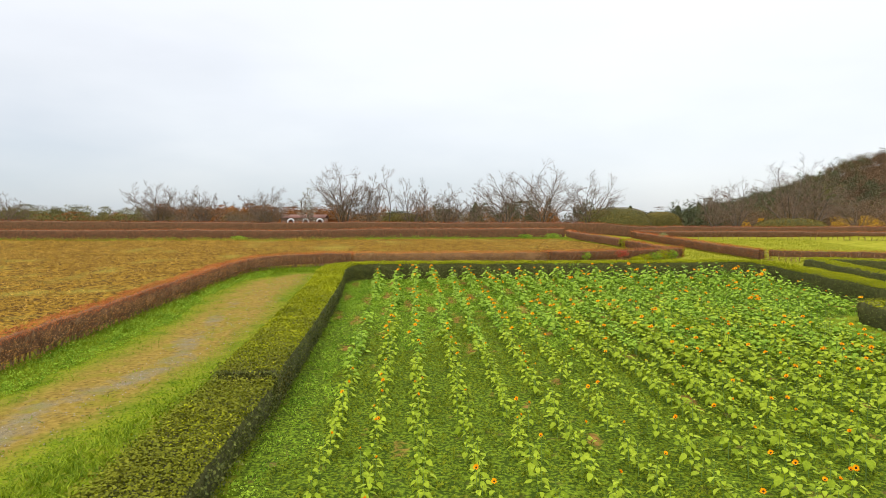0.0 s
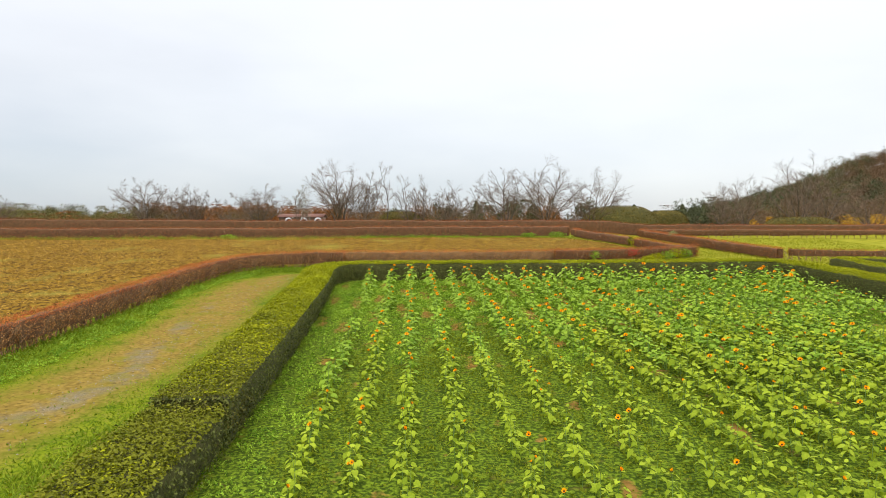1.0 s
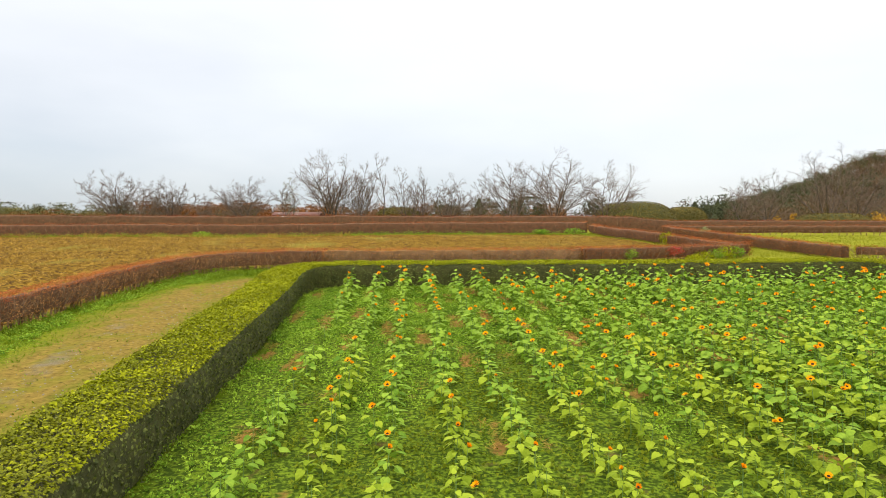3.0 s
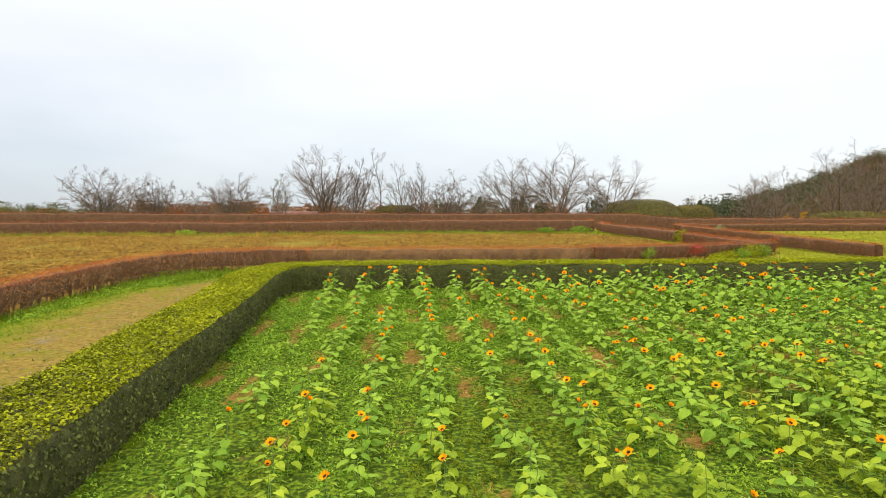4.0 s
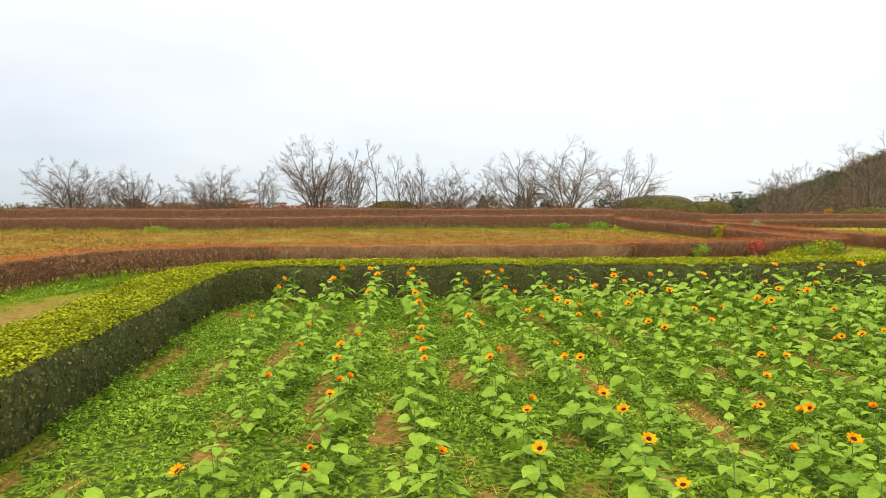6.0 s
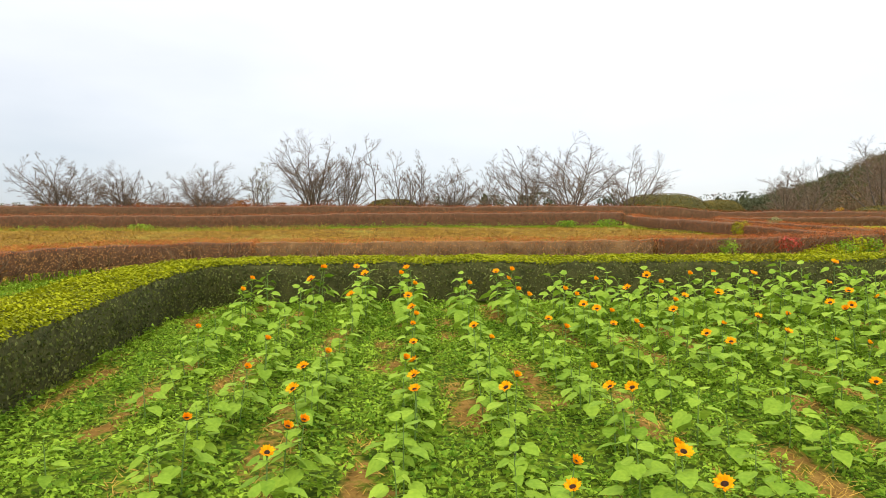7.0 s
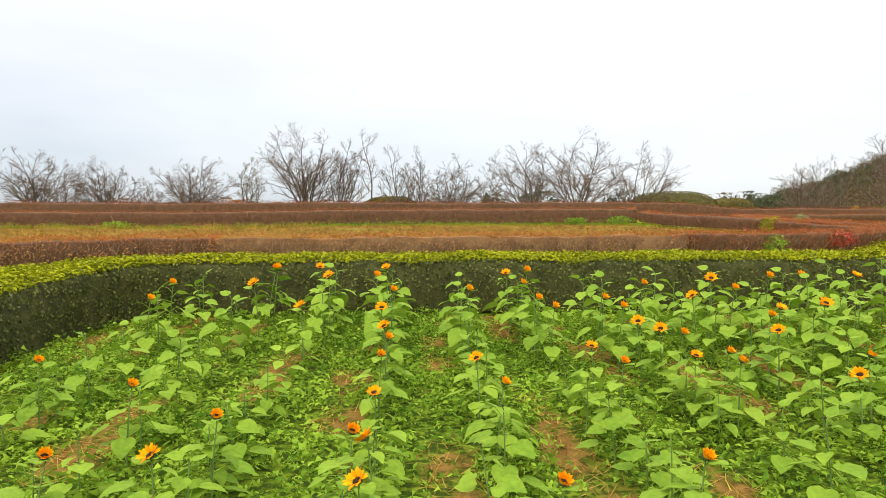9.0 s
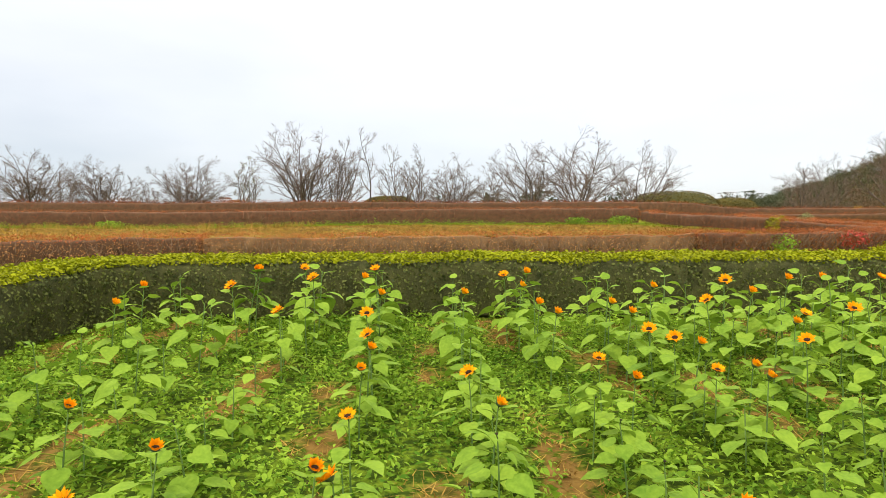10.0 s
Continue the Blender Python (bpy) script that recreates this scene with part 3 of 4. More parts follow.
rust_hedge([(25.1, 49.8), (30, 48.9), (42, 48.3)], 0.7, 0.9, "thin rust-red hedge with gaps at the grass field's foot", 170, 0.06, 16, 0.25, 2.6, 0.3, 0.3)
rust_hedge([(22.2, 74.6), (36, 72.4), (62, 69.5)], 0.8, 1.0, "rust-red hedge on bare stems behind the grass field", 220, 0.065, 17, 0.42, 1.6, 0.4, 0.8)
rust_hedge([(-75, 71), (-40, 73), (-10, 74), (14, 74.6), (24, 77), (40, 77.4), (85, 76)], 1.1, 1.3, "tall rust-brown hedge along the crest", 95, 0.105, 18, -0.1, 1.2, 0.3, 0.85, 0.8, (1.42, 0.8), leaf=M_MAROON_LEAF)


# ---- bare trees on the crest ----
def shoots(line, rad, count, length, angle, rng, points, low=0.25, lift=0.25):
    """Side branches on a set of branches: they leave at an angle, alternate round the parent and curve upwards."""
    b, n = line.shape[:2]
    f = np.clip((np.arange(count)[None] + rng.uniform(0.1, 0.9, (b, count))) / count, 0, 0.999)
    f = low + (0.99 - low) * f
    g = f * (n - 1)
    i = np.minimum(g.astype(int), n - 2)
    g = (g - i)[..., None]
    row = np.arange(b)[:, None]
    start = line[row, i] * (1 - g) + line[row, i + 1] * g
    along_ = unit(line[row, i + 1] - line[row, i])
    size = np.linalg.norm(line[:, -1] - line[:, 0], axis=1)[:, None] * length * (1.1 - 0.65 * f) * rng.uniform(0.6, 1.3, f.shape)
    side = unit(np.cross(along_, rng.normal(size=start.shape)))
    a_ = (angle + rng.normal(0, 0.16, f.shape))[..., None]
    way = unit(along_ * np.cos(a_) + side * np.sin(a_) + np.array([0, 0, lift * 0.4]))
    s = np.linspace(0, 1, points)[:, None]
    curl = rng.normal(0, 0.10, start.shape)[:, :, None] + np.array([0, 0, lift])
    pts = start[:, :, None] + size[..., None, None] * (way[:, :, None] * s + curl * s * s)
    r0 = np.minimum(rad[row, i] * 0.75, 0.02 * size + 0.004)[..., None]
    r = r0 * (1 - 0.7 * s[:, 0])
    return pts.reshape(b * count, points, 3), r.reshape(b * count, points)


def bare_tree(x, y, top, spread, stems, seed, label, leafy=None, slender=False, lean=0.0):
    """Stems that fan out from the foot, with three orders of side branches."""
    rng = np.random.RandomState(seed)
    z0 = float(ground_z(x, y))
    H = top - z0
    n = 8
    s = np.linspace(0, 1, n)
    limbs = []
    for k in range(stems):
        t = 2.4 * k + seed + rng.uniform(-0.3, 0.3)
        reach = spread * (0.12 if slender else 0.92 * math.sqrt((k + 0.25) / stems))
        tall = 0.97 * H * math.sqrt(1 - (0.78 * reach / spread) ** 2) * (rng.uniform(0.84, 1.0) if k else 1.0)
        wob = rng.normal(0, 0.05, 2)[:, None] * H * np.sin(s * rng.uniform(2.5, 5.5)) * s
        limbs.append(np.stack([0.12 * math.cos(t) + math.cos(t) * reach * s ** rng.uniform(0.9, 1.4) + lean * H * s + wob[0], 0.12 * math.sin(t) + math.sin(t) * reach * s ** 1.1 + wob[1], tall * s], 1))
    limb = np.array(limbs)
    r_limb = np.tile((0.022 + 0.009 * H) * (1 - 0.82 * s ** 0.8), (stems, 1))
    one, r_one = shoots(limb, r_limb, 10, 0.22 if slender else 0.42, 0.74, rng, 6, 0.30 if slender else 0.14, 0.10)
    two, r_two = shoots(one, r_one, 6, 0.52, 0.74, rng, 3, 0.2, 0.10)
    three, r_three = shoots(two, r_two, 6, 0.55, 0.66, rng, 2, 0.2, 0.06)
    r_two, r_three = np.maximum(r_two, 0.008), np.maximum(r_three, 0.0058)
    # the crown keeps to its height and breadth
    tip = three[:, -1]
    ky = H / np.percentile(tip[:, 2], 99.5)
    kx = spread / np.percentile(np.abs(tip[:, 0] - lean * H * 0.6), 96)
    fit_ = np.array([kx, kx, ky])
    V, F = tubes(limb * fit_, r_limb, 6)
    W, G = joined([tubes(one * fit_, r_one, 4), tubes(two * fit_, r_two, 3), tubes(three * fit_, r_three, 3)])
    W[:, 2] = np.maximum(W[:, 2], 0.15)
    ob = thing("bare_tree", (x, y, z0), label, "tree", "bare trees on the crest")
    part("trunk", mesh("trunk", V - [0, 0, 0.05], F, M_BARK, True), ob, "stem and limbs with grey-brown bark")
    tagged(part("crown", mesh("crown", W, G, M_BRANCH), ob, "leafless twiggy branches"), kind="stuff")
    if leafy:
        mat, count, size = leafy
        Q = W[rng.choice(len(W), count)] + rng.normal(0, 0.1, (count, 3))
        B, C = leaves(Q, rng.normal(size=(count, 3)), size, rng, 0.6, 1.0)
        part("last_leaves", mesh("last_leaves", B, C, mat), ob, "few pale leaves on the twigs")
    return ob


# x, y, height of the top, half breadth, stems, lean
CREST_TREES = [
    (-35.9, 82, 11.5, 3.9, 9, 0.0), (-32.0, 80, 9.5, 1.8, 4, 0.08), (-30.7, 84, 10.9, 2.8, 9, -0.03), (-26.1, 82, 8.9, 1.7, 5, 0.0),
    (-22.8, 84, 11.0, 3.0, 10, 0.0), (-12.9, 86, 14.3, 3.8, 8, -0.04), (-10.0, 86, 12.8, 2.1, 5, 0.10), (-7.2, 88, 14.4, 1.4, 1, 0.0),
    (-4.2, 88, 12.6, 2.0, 3, -0.10), (-2.8, 90, 12.7, 1.8, 3, 0.05), (0.7, 90, 11.8, 2.9, 9, 0.0), (4.1, 95, 11.7, 1.6, 3, 0.1),
    (9.7, 100, 14.6, 4.3, 7, -0.04), (16.0, 104, 16.7, 5.8, 7, 0.04), (23.5, 106, 15.1, 5.6, 6, 0.12),
    (46.9, 112, 13.1, 3.8, 7, 0.0), (53.5, 118, 15.0, 4.7, 7, -0.05), (60.0, 112, 18.4, 5.9, 7, 0.06), (59.9, 105, 14.6, 4.6, 6, 0.1), (64.0, 100, 12.2, 4.4, 6, 0.0), (-61.8, 93, 10.8, 4.0, 7, 0.0)]
for i, (x, y, top, spread, stems, lean) in enumerate(CREST_TREES):
    bare_tree(x, y, top, spread, stems, 40 + i, ("tall slender leafless tree on the crest" if stems < 4 else "leafless spreading tree with a fan of limbs"), slender=stems == 1, lean=lean)
bare_tree(-17.6, 83, 10.9, 1.5, 3, 90, "slim tree with few pale leaves on its twigs", (M_PALE, 420, 0.15))


# ---- clipped dome bushes behind the crest ----
def dome_bush(x, y, top, rx, ry, seed, label, mat=None):
    rng = np.random.RandomState(seed)
    z0 = float(ground_z(x, y))
    h = top - z0
    ob = thing("dome_bush", (x, y, z0), label, "bush", "clipped dome bushes")
    u, v = np.meshgrid(np.linspace(0, 2 * np.pi, 33)[:-1], np.linspace(0, np.pi / 2, 9), indexing="ij")
    bulge = 1 + 0.04 * np.sin(3 * u + seed) * np.cos(v)
    P = np.stack([rx * 0.97 * np.cos(u) * np.cos(v) ** 0.6 * bulge, ry * 0.97 * np.sin(u) * np.cos(v) ** 0.6 * bulge, h * 0.97 * np.sin(v)], -1)
    i, j = np.meshgrid(np.arange(32), np.arange(8), indexing="ij")
    k = (i + 1) % 32
    F = np.stack([i * 9 + j, k * 9 + j, k * 9 + j + 1, i * 9 + j + 1], -1).reshape(-1, 4)
    # same dark core, inner shade put into its colour
    part("inner_core", mesh("inner_core", P.reshape(-1, 3), F, M_HEDGE_CORE, True), ob)
    n = 6000
    a_, b_ = rng.uniform(0, 2 * np.pi, n), np.arcsin(rng.uniform(0, 1, n))
    Q = np.stack([rx * np.cos(a_) * np.cos(b_) ** 0.6, ry * np.sin(a_) * np.cos(b_) ** 0.6, h * np.sin(b_)], 1)
    V, F = leaves(Q, unit(Q / [rx * rx, ry * ry, h * h]), 0.22, rng, 0.6, 0.6)
    part("foliage", mesh("foliage", V, F, mat or M_DOME), ob)


dome_bush(28.6, 108, 9.25, 6.4, 4.5, 1, "large clipped olive-green dome bush behind the hedge")
dome_bush(37.5, 112, 8.6, 3.8, 3.2, 2, "clipped olive-green dome bush behind the hedge")
dome_bush(-5.7, 92, 7.8, 3.4, 2.5, 3, "low dark clipped bush behind the hedge")
dome_bush(53.6, 100, 7.25, 6.0, 3.0, 4, "low yellow-green clipped bush behind the hedge")


# ---- woods in the distance ----
def woods(name, rows, mat, label, seed, quads=110, size=0.9, aspect=0.65, plain=False):
    """Many crowns of small leaf clumps as one growth. rows: x, y, height, breadth."""
    rng = np.random.RandomState(seed)
    Ps, Ns, Ss = [], [], []
    for x, y, h, w in rows:
        z0 = float(ground_z(x, y))
        k = quads
        lobes = rng.normal(0, 1, (7, 3)) * [w * 0.26, w * 0.26, h * 0.2] + [0, 0, h * 0.5]
        c = lobes[rng.randint(0, 7, k)]
        d = unit(rng.normal(size=(k, 3)))
        P = c + d * np.array([w * 0.26, w * 0.26, h * 0.26]) * rng.uniform(0.5, 1.05, (k, 1))
        P[:, 2] = np.clip(P[:, 2], 0.2, h)
        Ps.append(P + [x, y, z0])
        Ns.append(d)
        Ss.append(np.full(k, size * (0.6 + 0.05 * h)))
    P, N, S = np.concatenate(Ps), np.concatenate(Ns), np.concatenate(Ss)
    V, F = leaves(P, N, S, rng, aspect, 0.6)
    F = F[:, [0, 1, 3]] if plain else F
    ob = new(name, mesh(name, V, F, mat))
    tagged(ob, label, "woods", kind="stuff")


def conifers(name, rows, label, seed):
    """Pointed crowns in tiers of drooping sprays."""
    rng = np.random.RandomState(seed)
    Ps, Ns = [], []
    for x, y, h, w in rows:
        k = 260
        f = rng.uniform(0.05, 1.0, k) ** 0.8
        a_ = rng.uniform(0, 2 * np.pi, k)
        r = w / 2 * (1 - f) ** 0.7 * rng.uniform(0.5, 1.1, k)
        Ps.append(np.stack([x + r * np.cos(a_), y + r * np.sin(a_), float(ground_z(x, y)) + f * h], 1))
        Ns.append(np.stack([np.cos(a_), np.sin(a_), np.full(k, 0.5)], 1))
    V, F = leaves(np.concatenate(Ps), np.concatenate(Ns), 0.8, rng, 0.6, 0.5)
    tagged(new(name, mesh(name, V, F, M_PINE)), label, "woods", kind="stuff")


wr = np.random.RandomState(7)


def stand(n, x0, x1, y0, y1, h0, h1, k=0.8):
    rows = [(wr.uniform(x0, x1), wr.uniform(y0, y1), h, h * k) for h in wr.uniform(h0, h1, n)]
    # the view to the farm building stays open
    return [q for q in rows if q[1] > 196 or abs(q[0] / q[1] + 0.205) > 0.06]


woods("far_autumn_woods", stand(120, -84, -30, 182, 225, 5.8, 7.6, 1.0) + stand(60, -118, -82, 180, 215, 3.0, 5.0, 1.2) + stand(40, -30, 40, 170, 220, 4.4, 6.6, 1.1), M_ORANGE, "distant autumn woods in rust and orange", 21, 520, 0.62, 0.95, True)
woods("far_olive_woods", stand(110, -230, -114, 190, 250, 6.0, 8.6, 1.1) + stand(24, -120, -84, 165, 195, 3.6, 5.4, 1.4) + stand(30, -90, 10, 165, 195, 3.5, 5.2, 1.4), M_OLIVE, "distant olive-green and brown woods", 22, 480, 0.62, 0.95, True)
woods("far_brown_thicket", stand(120, -60, 45, 115, 160, 2.5, 4.6, 1.2), M_BROWNWOOD, "brown leafless thicket behind the crest", 23, 320, 0.42, 0.3)
conifers("far_conifers", [(61.6, 170, 6.2, 4.4), (67.6, 171, 6.6, 3.8), (64.8, 175, 4.2, 3.6), (55, 172, 4.6, 4.4), (46.2, 160, 5.8, 4.6), (8.0, 160, 6.7, 4.2)],
         "dark conifers standing behind the crest", 24)
woods("far_evergreens", [(10.6, 160, 6.5, 5.5), (20.1, 160, 6.8, 6.0), (0.4, 165, 6.6, 6), (17, 158, 6.4, 6), (22, 162, 7.2, 6.5), (33, 158, 7.6, 6.5), (38, 161, 6.6, 6), (43, 164, 6.0, 5), (-12.3, 150, 5.0, 5.4), (-8.6, 152, 4.4, 5.5), (52, 165, 4.4, 6), (70, 168, 5.0, 5)],
      M_PINE, "dark broad evergreens behind the crest", 29, 900, 0.5)

# the wooded hill: pines along its flank and skyline, brown leafless trees between and below
hr = np.random.RandomState(9)
hill_x, hill_y = hr.uniform(128, 330, 1900), hr.uniform(225, 450, 1900)
seen = hill_x < 0.73 * hill_y
hill_x, hill_y = hill_x[seen], hill_y[seen]
brown = 0.7 * waves(hill_x, hill_y, 0.035) + hr.normal(0, 0.45, len(hill_x)) + 0.022 * (hill_x - 0.57 * hill_y) - 0.5 * smoothstep(370, 420, hill_y)
pick = lambda m: [(x, y, h, h * k) for x, y, h, k in zip(hill_x[m], hill_y[m], hr.uniform(6.5, 11.5, int(m.sum())), hr.uniform(0.6, 0.95, int(m.sum())))]
woods("hill_bare_woods", pick(brown > -0.15), M_BROWNWOOD, "brown leafless woods on the hillside", 25, 320, 0.75, 0.5, True)
woods("hill_pine_woods", pick(brown <= -0.5), M_PINE, "dark green pines on the hillside", 26, 300, 0.78, 0.8, True)
woods("hill_olive_woods", pick((brown <= -0.15) & (brown > -0.5)), M_OLIVE, "olive-brown trees on the hillside", 27, 300, 0.78, 0.7, True)
woods("hill_flank_pines", [(x, y, h, h * 0.8) for x, y, h in zip(hr.uniform(125, 225, 260), hr.uniform(260, 430, 260), hr.uniform(8, 13, 260))], M_PINE, "dark green pines on the flank of the hill", 32, 300, 0.8, 0.8, True)
woods("hill_foot_pines", [(hr.uniform(84, 128), hr.uniform(195, 245), h, h * 0.65) for h in hr.uniform(6, 11, 46)], M_PINE, "dark pines at the foot of the hill", 30, 500, 0.45)
woods("hill_foot_thicket", [(hr.uniform(64, 120), hr.uniform(125, 175), h, h * 0.9) for h in hr.uniform(4, 8, 60)], M_BROWNWOOD, "brown leafless thicket at the foot of the hill", 31, 420, 0.42, 0.3)
woods("golden_shrubs", [(76 + 1.7 * i, 125 + (i % 3), 2.9, 3.0) for i in range(9)] + [(55.3, 118, 2.6, 1.2), (57.6, 118, 2.6, 1.2)], M_GOLD, "golden-yellow shrubs behind the hedge", 28, 260, 0.26)


# ---- far farm building ----
def box(x0, x1, y0, y1, z0, z1):
    V = np.array([(x, y, z) for x in (x0, x1) for y in (y0, y1) for z in (z0, z1)], float)
    return V, np.array([(0, 1, 3, 2), (4, 6, 7, 5), (0, 4, 5, 1), (2, 3, 7, 6), (0, 2, 6, 4), (1, 5, 7, 3)])


def farm_building():
    x, y = -40.5, 190.0
    z = float(ground_z(x, y))
    ob = thing("farm_building", (x, y, z), "long low farm building with a red-brown roof and white porches", "building")
    part("wall", mesh("wall", *box(-6.2, 6.2, -3, 3, 0, 3.3), M_WALL), ob)
    V = np.array([(-6.6, -3.5, 3.2), (6.6, -3.5, 3.2), (6.6, 0, 4.2), (-6.6, 0, 4.2), (-6.6, 3.5, 3.2), (6.6, 3.5, 3.2)], float)
    W = V + [0, 0, 0.15]
    F = np.array([(0, 1, 2, 3), (3, 2, 5, 4), (6, 9, 8, 7), (9, 10, 11, 8), (0, 6, 7, 1), (4, 5, 11, 10), (0, 3, 9, 6), (3, 4, 10, 9), (1, 7, 8, 2), (2, 8, 11, 5)])
    part("roof", mesh("roof", np.concatenate([V, W]), F, M_ROOF), ob)
    for gx in (-3.2, 1.0, 5.1):
        # an arched white frame round a dark opening
        a_ = np.linspace(0, np.pi, 9)
        arch = np.concatenate([[(1, 0)], np.stack([np.cos(a_), 2.2 + 0.95 * np.sin(a_)], 1), [(-1, 0)]])
        rings = [np.stack([gx + k * arch[:, 0], np.full(11, yy), arch[:, 1] * (1 if k == 1 else 0.88)], 1) for k, yy in ((1, -4.0), (0.78, -4.0), (0.78, -3.2), (1, -3.2))]
        i, j = np.meshgrid(np.arange(4), np.arange(10), indexing="ij")
        F = np.stack([i * 11 + j, i * 11 + j + 1, (i + 1) % 4 * 11 + j + 1, (i + 1) % 4 * 11 + j], -1).reshape(-1, 4)
        porch = part("porch", mesh("porch", np.concatenate(rings), F, M_WHITE), ob, "white arched porch")
        part("doorway", mesh("doorway", *box(gx - 0.75, gx + 0.75, -3.16, -3.004, 0, 2.5), M_GLASS), porch)


farm_building()


# ---- grass, weeds, straw and stones on the ground ----
def scatter(n, x0, x1, y0, y1, rng):
    return rng.uniform(x0, x1, n), rng.uniform(y0, y1, n)


def ground_points(x, y, lift=0.0):
    return np.stack([x, y, ground_z(x, y) + lift], 1)


gr = np.random.RandomState(31)


def weed_bed():
    """Low broad-leaved weeds between the sunflower rows, and along the foot of the hedges."""
    spots = [(10500, (-5.4, 7, 27, 36.5)), (46000, (-5.3, 18.3, 7, 36.4)), (6000, (-12.0, -10.3, 10, 42)), (3500, (-11, 16.5, 40.8, 42.4)), (5000, (-45, 13, 65.2, 68.3))]
    xy = [scatter(n, *b, gr) for n, b in spots]
    bed = np.concatenate([np.full(n, i) for i, (n, b) in enumerate(spots)])
    x, y = np.concatenate([q[0] for q in xy]), np.concatenate([q[1] for q in xy])
    soil, field, track, _ = zones(x, y)
    keep = np.where(bed < 2, soil > -0.15, (track < -0.2) & (field < 1.6)) & ~((bed < 2) & (bare_strip(x, y) > 0) & (gr.uniform(size=len(x)) < 0.86))
    keep &= ~((bed == 1) & (x > 8) & (gr.uniform(size=len(x)) < 0.35))
    # thick clumps with thin places between them
    patch = 0.6 * waves(x, y, 1.7, 4.0) + 0.6 * waves(x, y, 4.1, 1.0)
    keep &= gr.uniform(size=len(x)) < np.clip(0.72 + 0.55 * patch, 0.22, 1.0)
    x, y, patch, close = x[keep], y[keep], patch[keep], ((bed == 0) | (bed == 2))[keep]
    tall = 0.04 + 0.17 * gr.uniform(size=len(x)) * np.clip(0.6 + 0.6 * patch, 0.15, 1.5)
    tall = np.where(y > 60, 2.2, 1.0) * tall
    x, y, tall, close = (np.repeat(v, 9) for v in (x, y, tall, close))
    n = len(x)
    a_, r = gr.uniform(0, 2 * np.pi, n), gr.uniform(0.01, 0.11, n)
    P = ground_points(x + r * np.cos(a_), y + r * np.sin(a_)) + np.stack([0 * x, 0 * x, tall * gr.uniform(0.15, 1.15, n)], 1)
    N = np.stack([np.cos(a_) * 0.5, np.sin(a_) * 0.5, np.ones(n)], 1)
    N[:, :2] += gr.normal(0, 0.45, (n, 2))
    V, F = leaves(P, N, np.where(close, 0.052, 0.062) * gr.uniform(0.4, 1.6, n), gr, gr.uniform(0.3, 0.75, (n, 1)), 0.45)
    # leaves further off are plain triangles
    F = F.reshape(-1, 4)
    low = ~close & (y < 23 + 3 * np.sin(1.3 * x)) & (x > -2.7 + 0.4 * np.sin(2.1 * y))
    rest = ~close & ~low
    T = F[rest][:, [0, 1, 3]]
    # the near ones are ovate: a quad widened by two shoulders towards the tip
    Q = V.reshape(-1, 4, 3)[close]
    V6 = np.stack([Q[:, 0], Q[:, 1] * 0.8 + Q[:, 0] * 0.2, Q[:, 1] * 0.62 + Q[:, 2] * 0.38, Q[:, 2], Q[:, 3] * 0.62 + Q[:, 2] * 0.38, Q[:, 3] * 0.8 + Q[:, 0] * 0.2], 1)
    V6 = V6 + (V6 - V6.mean(1, keepdims=True)) * np.array([0, 0, -0.2])
    o = len(V) + 6 * np.arange(len(V6))[:, None]
    T = np.concatenate([T] + [o + np.array([k]) for k in ((0, 1, 5), (1, 4, 5), (1, 2, 4), (2, 3, 4))])
    V = np.concatenate([V, V6.reshape(-1, 3)])
    for name, tri, mat, label in (("weeds", T, M_WEED, "low bright green broad-leaved weeds between the sunflower rows"), ("fine_weeds", F[low][:, [0, 1, 3]], M_WEED_LOW, "short olive-green weeds between the young sunflower rows")):
        used, index = np.unique(tri, return_inverse=True)
        tagged(new(name, mesh(name, V[used], index.reshape(tri.shape), mat)), label, "weeds", kind="stuff")


def grass_cover():
    xs, ys = [], []
    for n, box_ in ((27000, (-12.3, -5.5, 6, 42.5)), (9000, (-10, 18, 37.5, 45)), (15000, (15, 40, 38, 72)), (5000, (17.5, 24, 8, 40)), (4000, (-45, 14, 64.5, 68.6))):
        x, y = scatter(n, *box_, gr)
        xs.append(x)
        ys.append(y)
    x, y = np.concatenate(xs), np.concatenate(ys)
    soil, field, track, _ = zones(x, y)
    keep = (soil < -0.2) & (field < 1.2) & (gr.uniform(size=len(x)) < np.where(track > -0.3, np.clip(0.35 - 0.35 * track, 0.02, 1), 1.0))
    x, y, track = x[keep], y[keep], track[keep]
    m = 3
    h = np.repeat(np.where(track > -0.8, 0.05, 0.13), m)
    x, y = np.repeat(x, m) + gr.normal(0, 0.06, len(x) * m), np.repeat(y, m) + gr.normal(0, 0.06, len(y) * m)
    V, F = blades(ground_points(x, y, -0.01), h, gr, 0.019, 0.75)
    dry = (x > 13) & (y > 38)
    for name, pick_, mat, label in (("grass", ~dry, M_GRASS, "short bright green grass along the track and hedges"), ("dry_grass", dry, M_GRASS_DRY, "yellowish short grass between the rust hedges")):
        W = V.reshape(-1, 4, 3)[pick_].reshape(-1, 3)
        tagged(new(name, mesh(name, W, np.arange(len(W)).reshape(-1, 4)[:, [0, 1, 3]], mat)), label, "grass", kind="stuff")


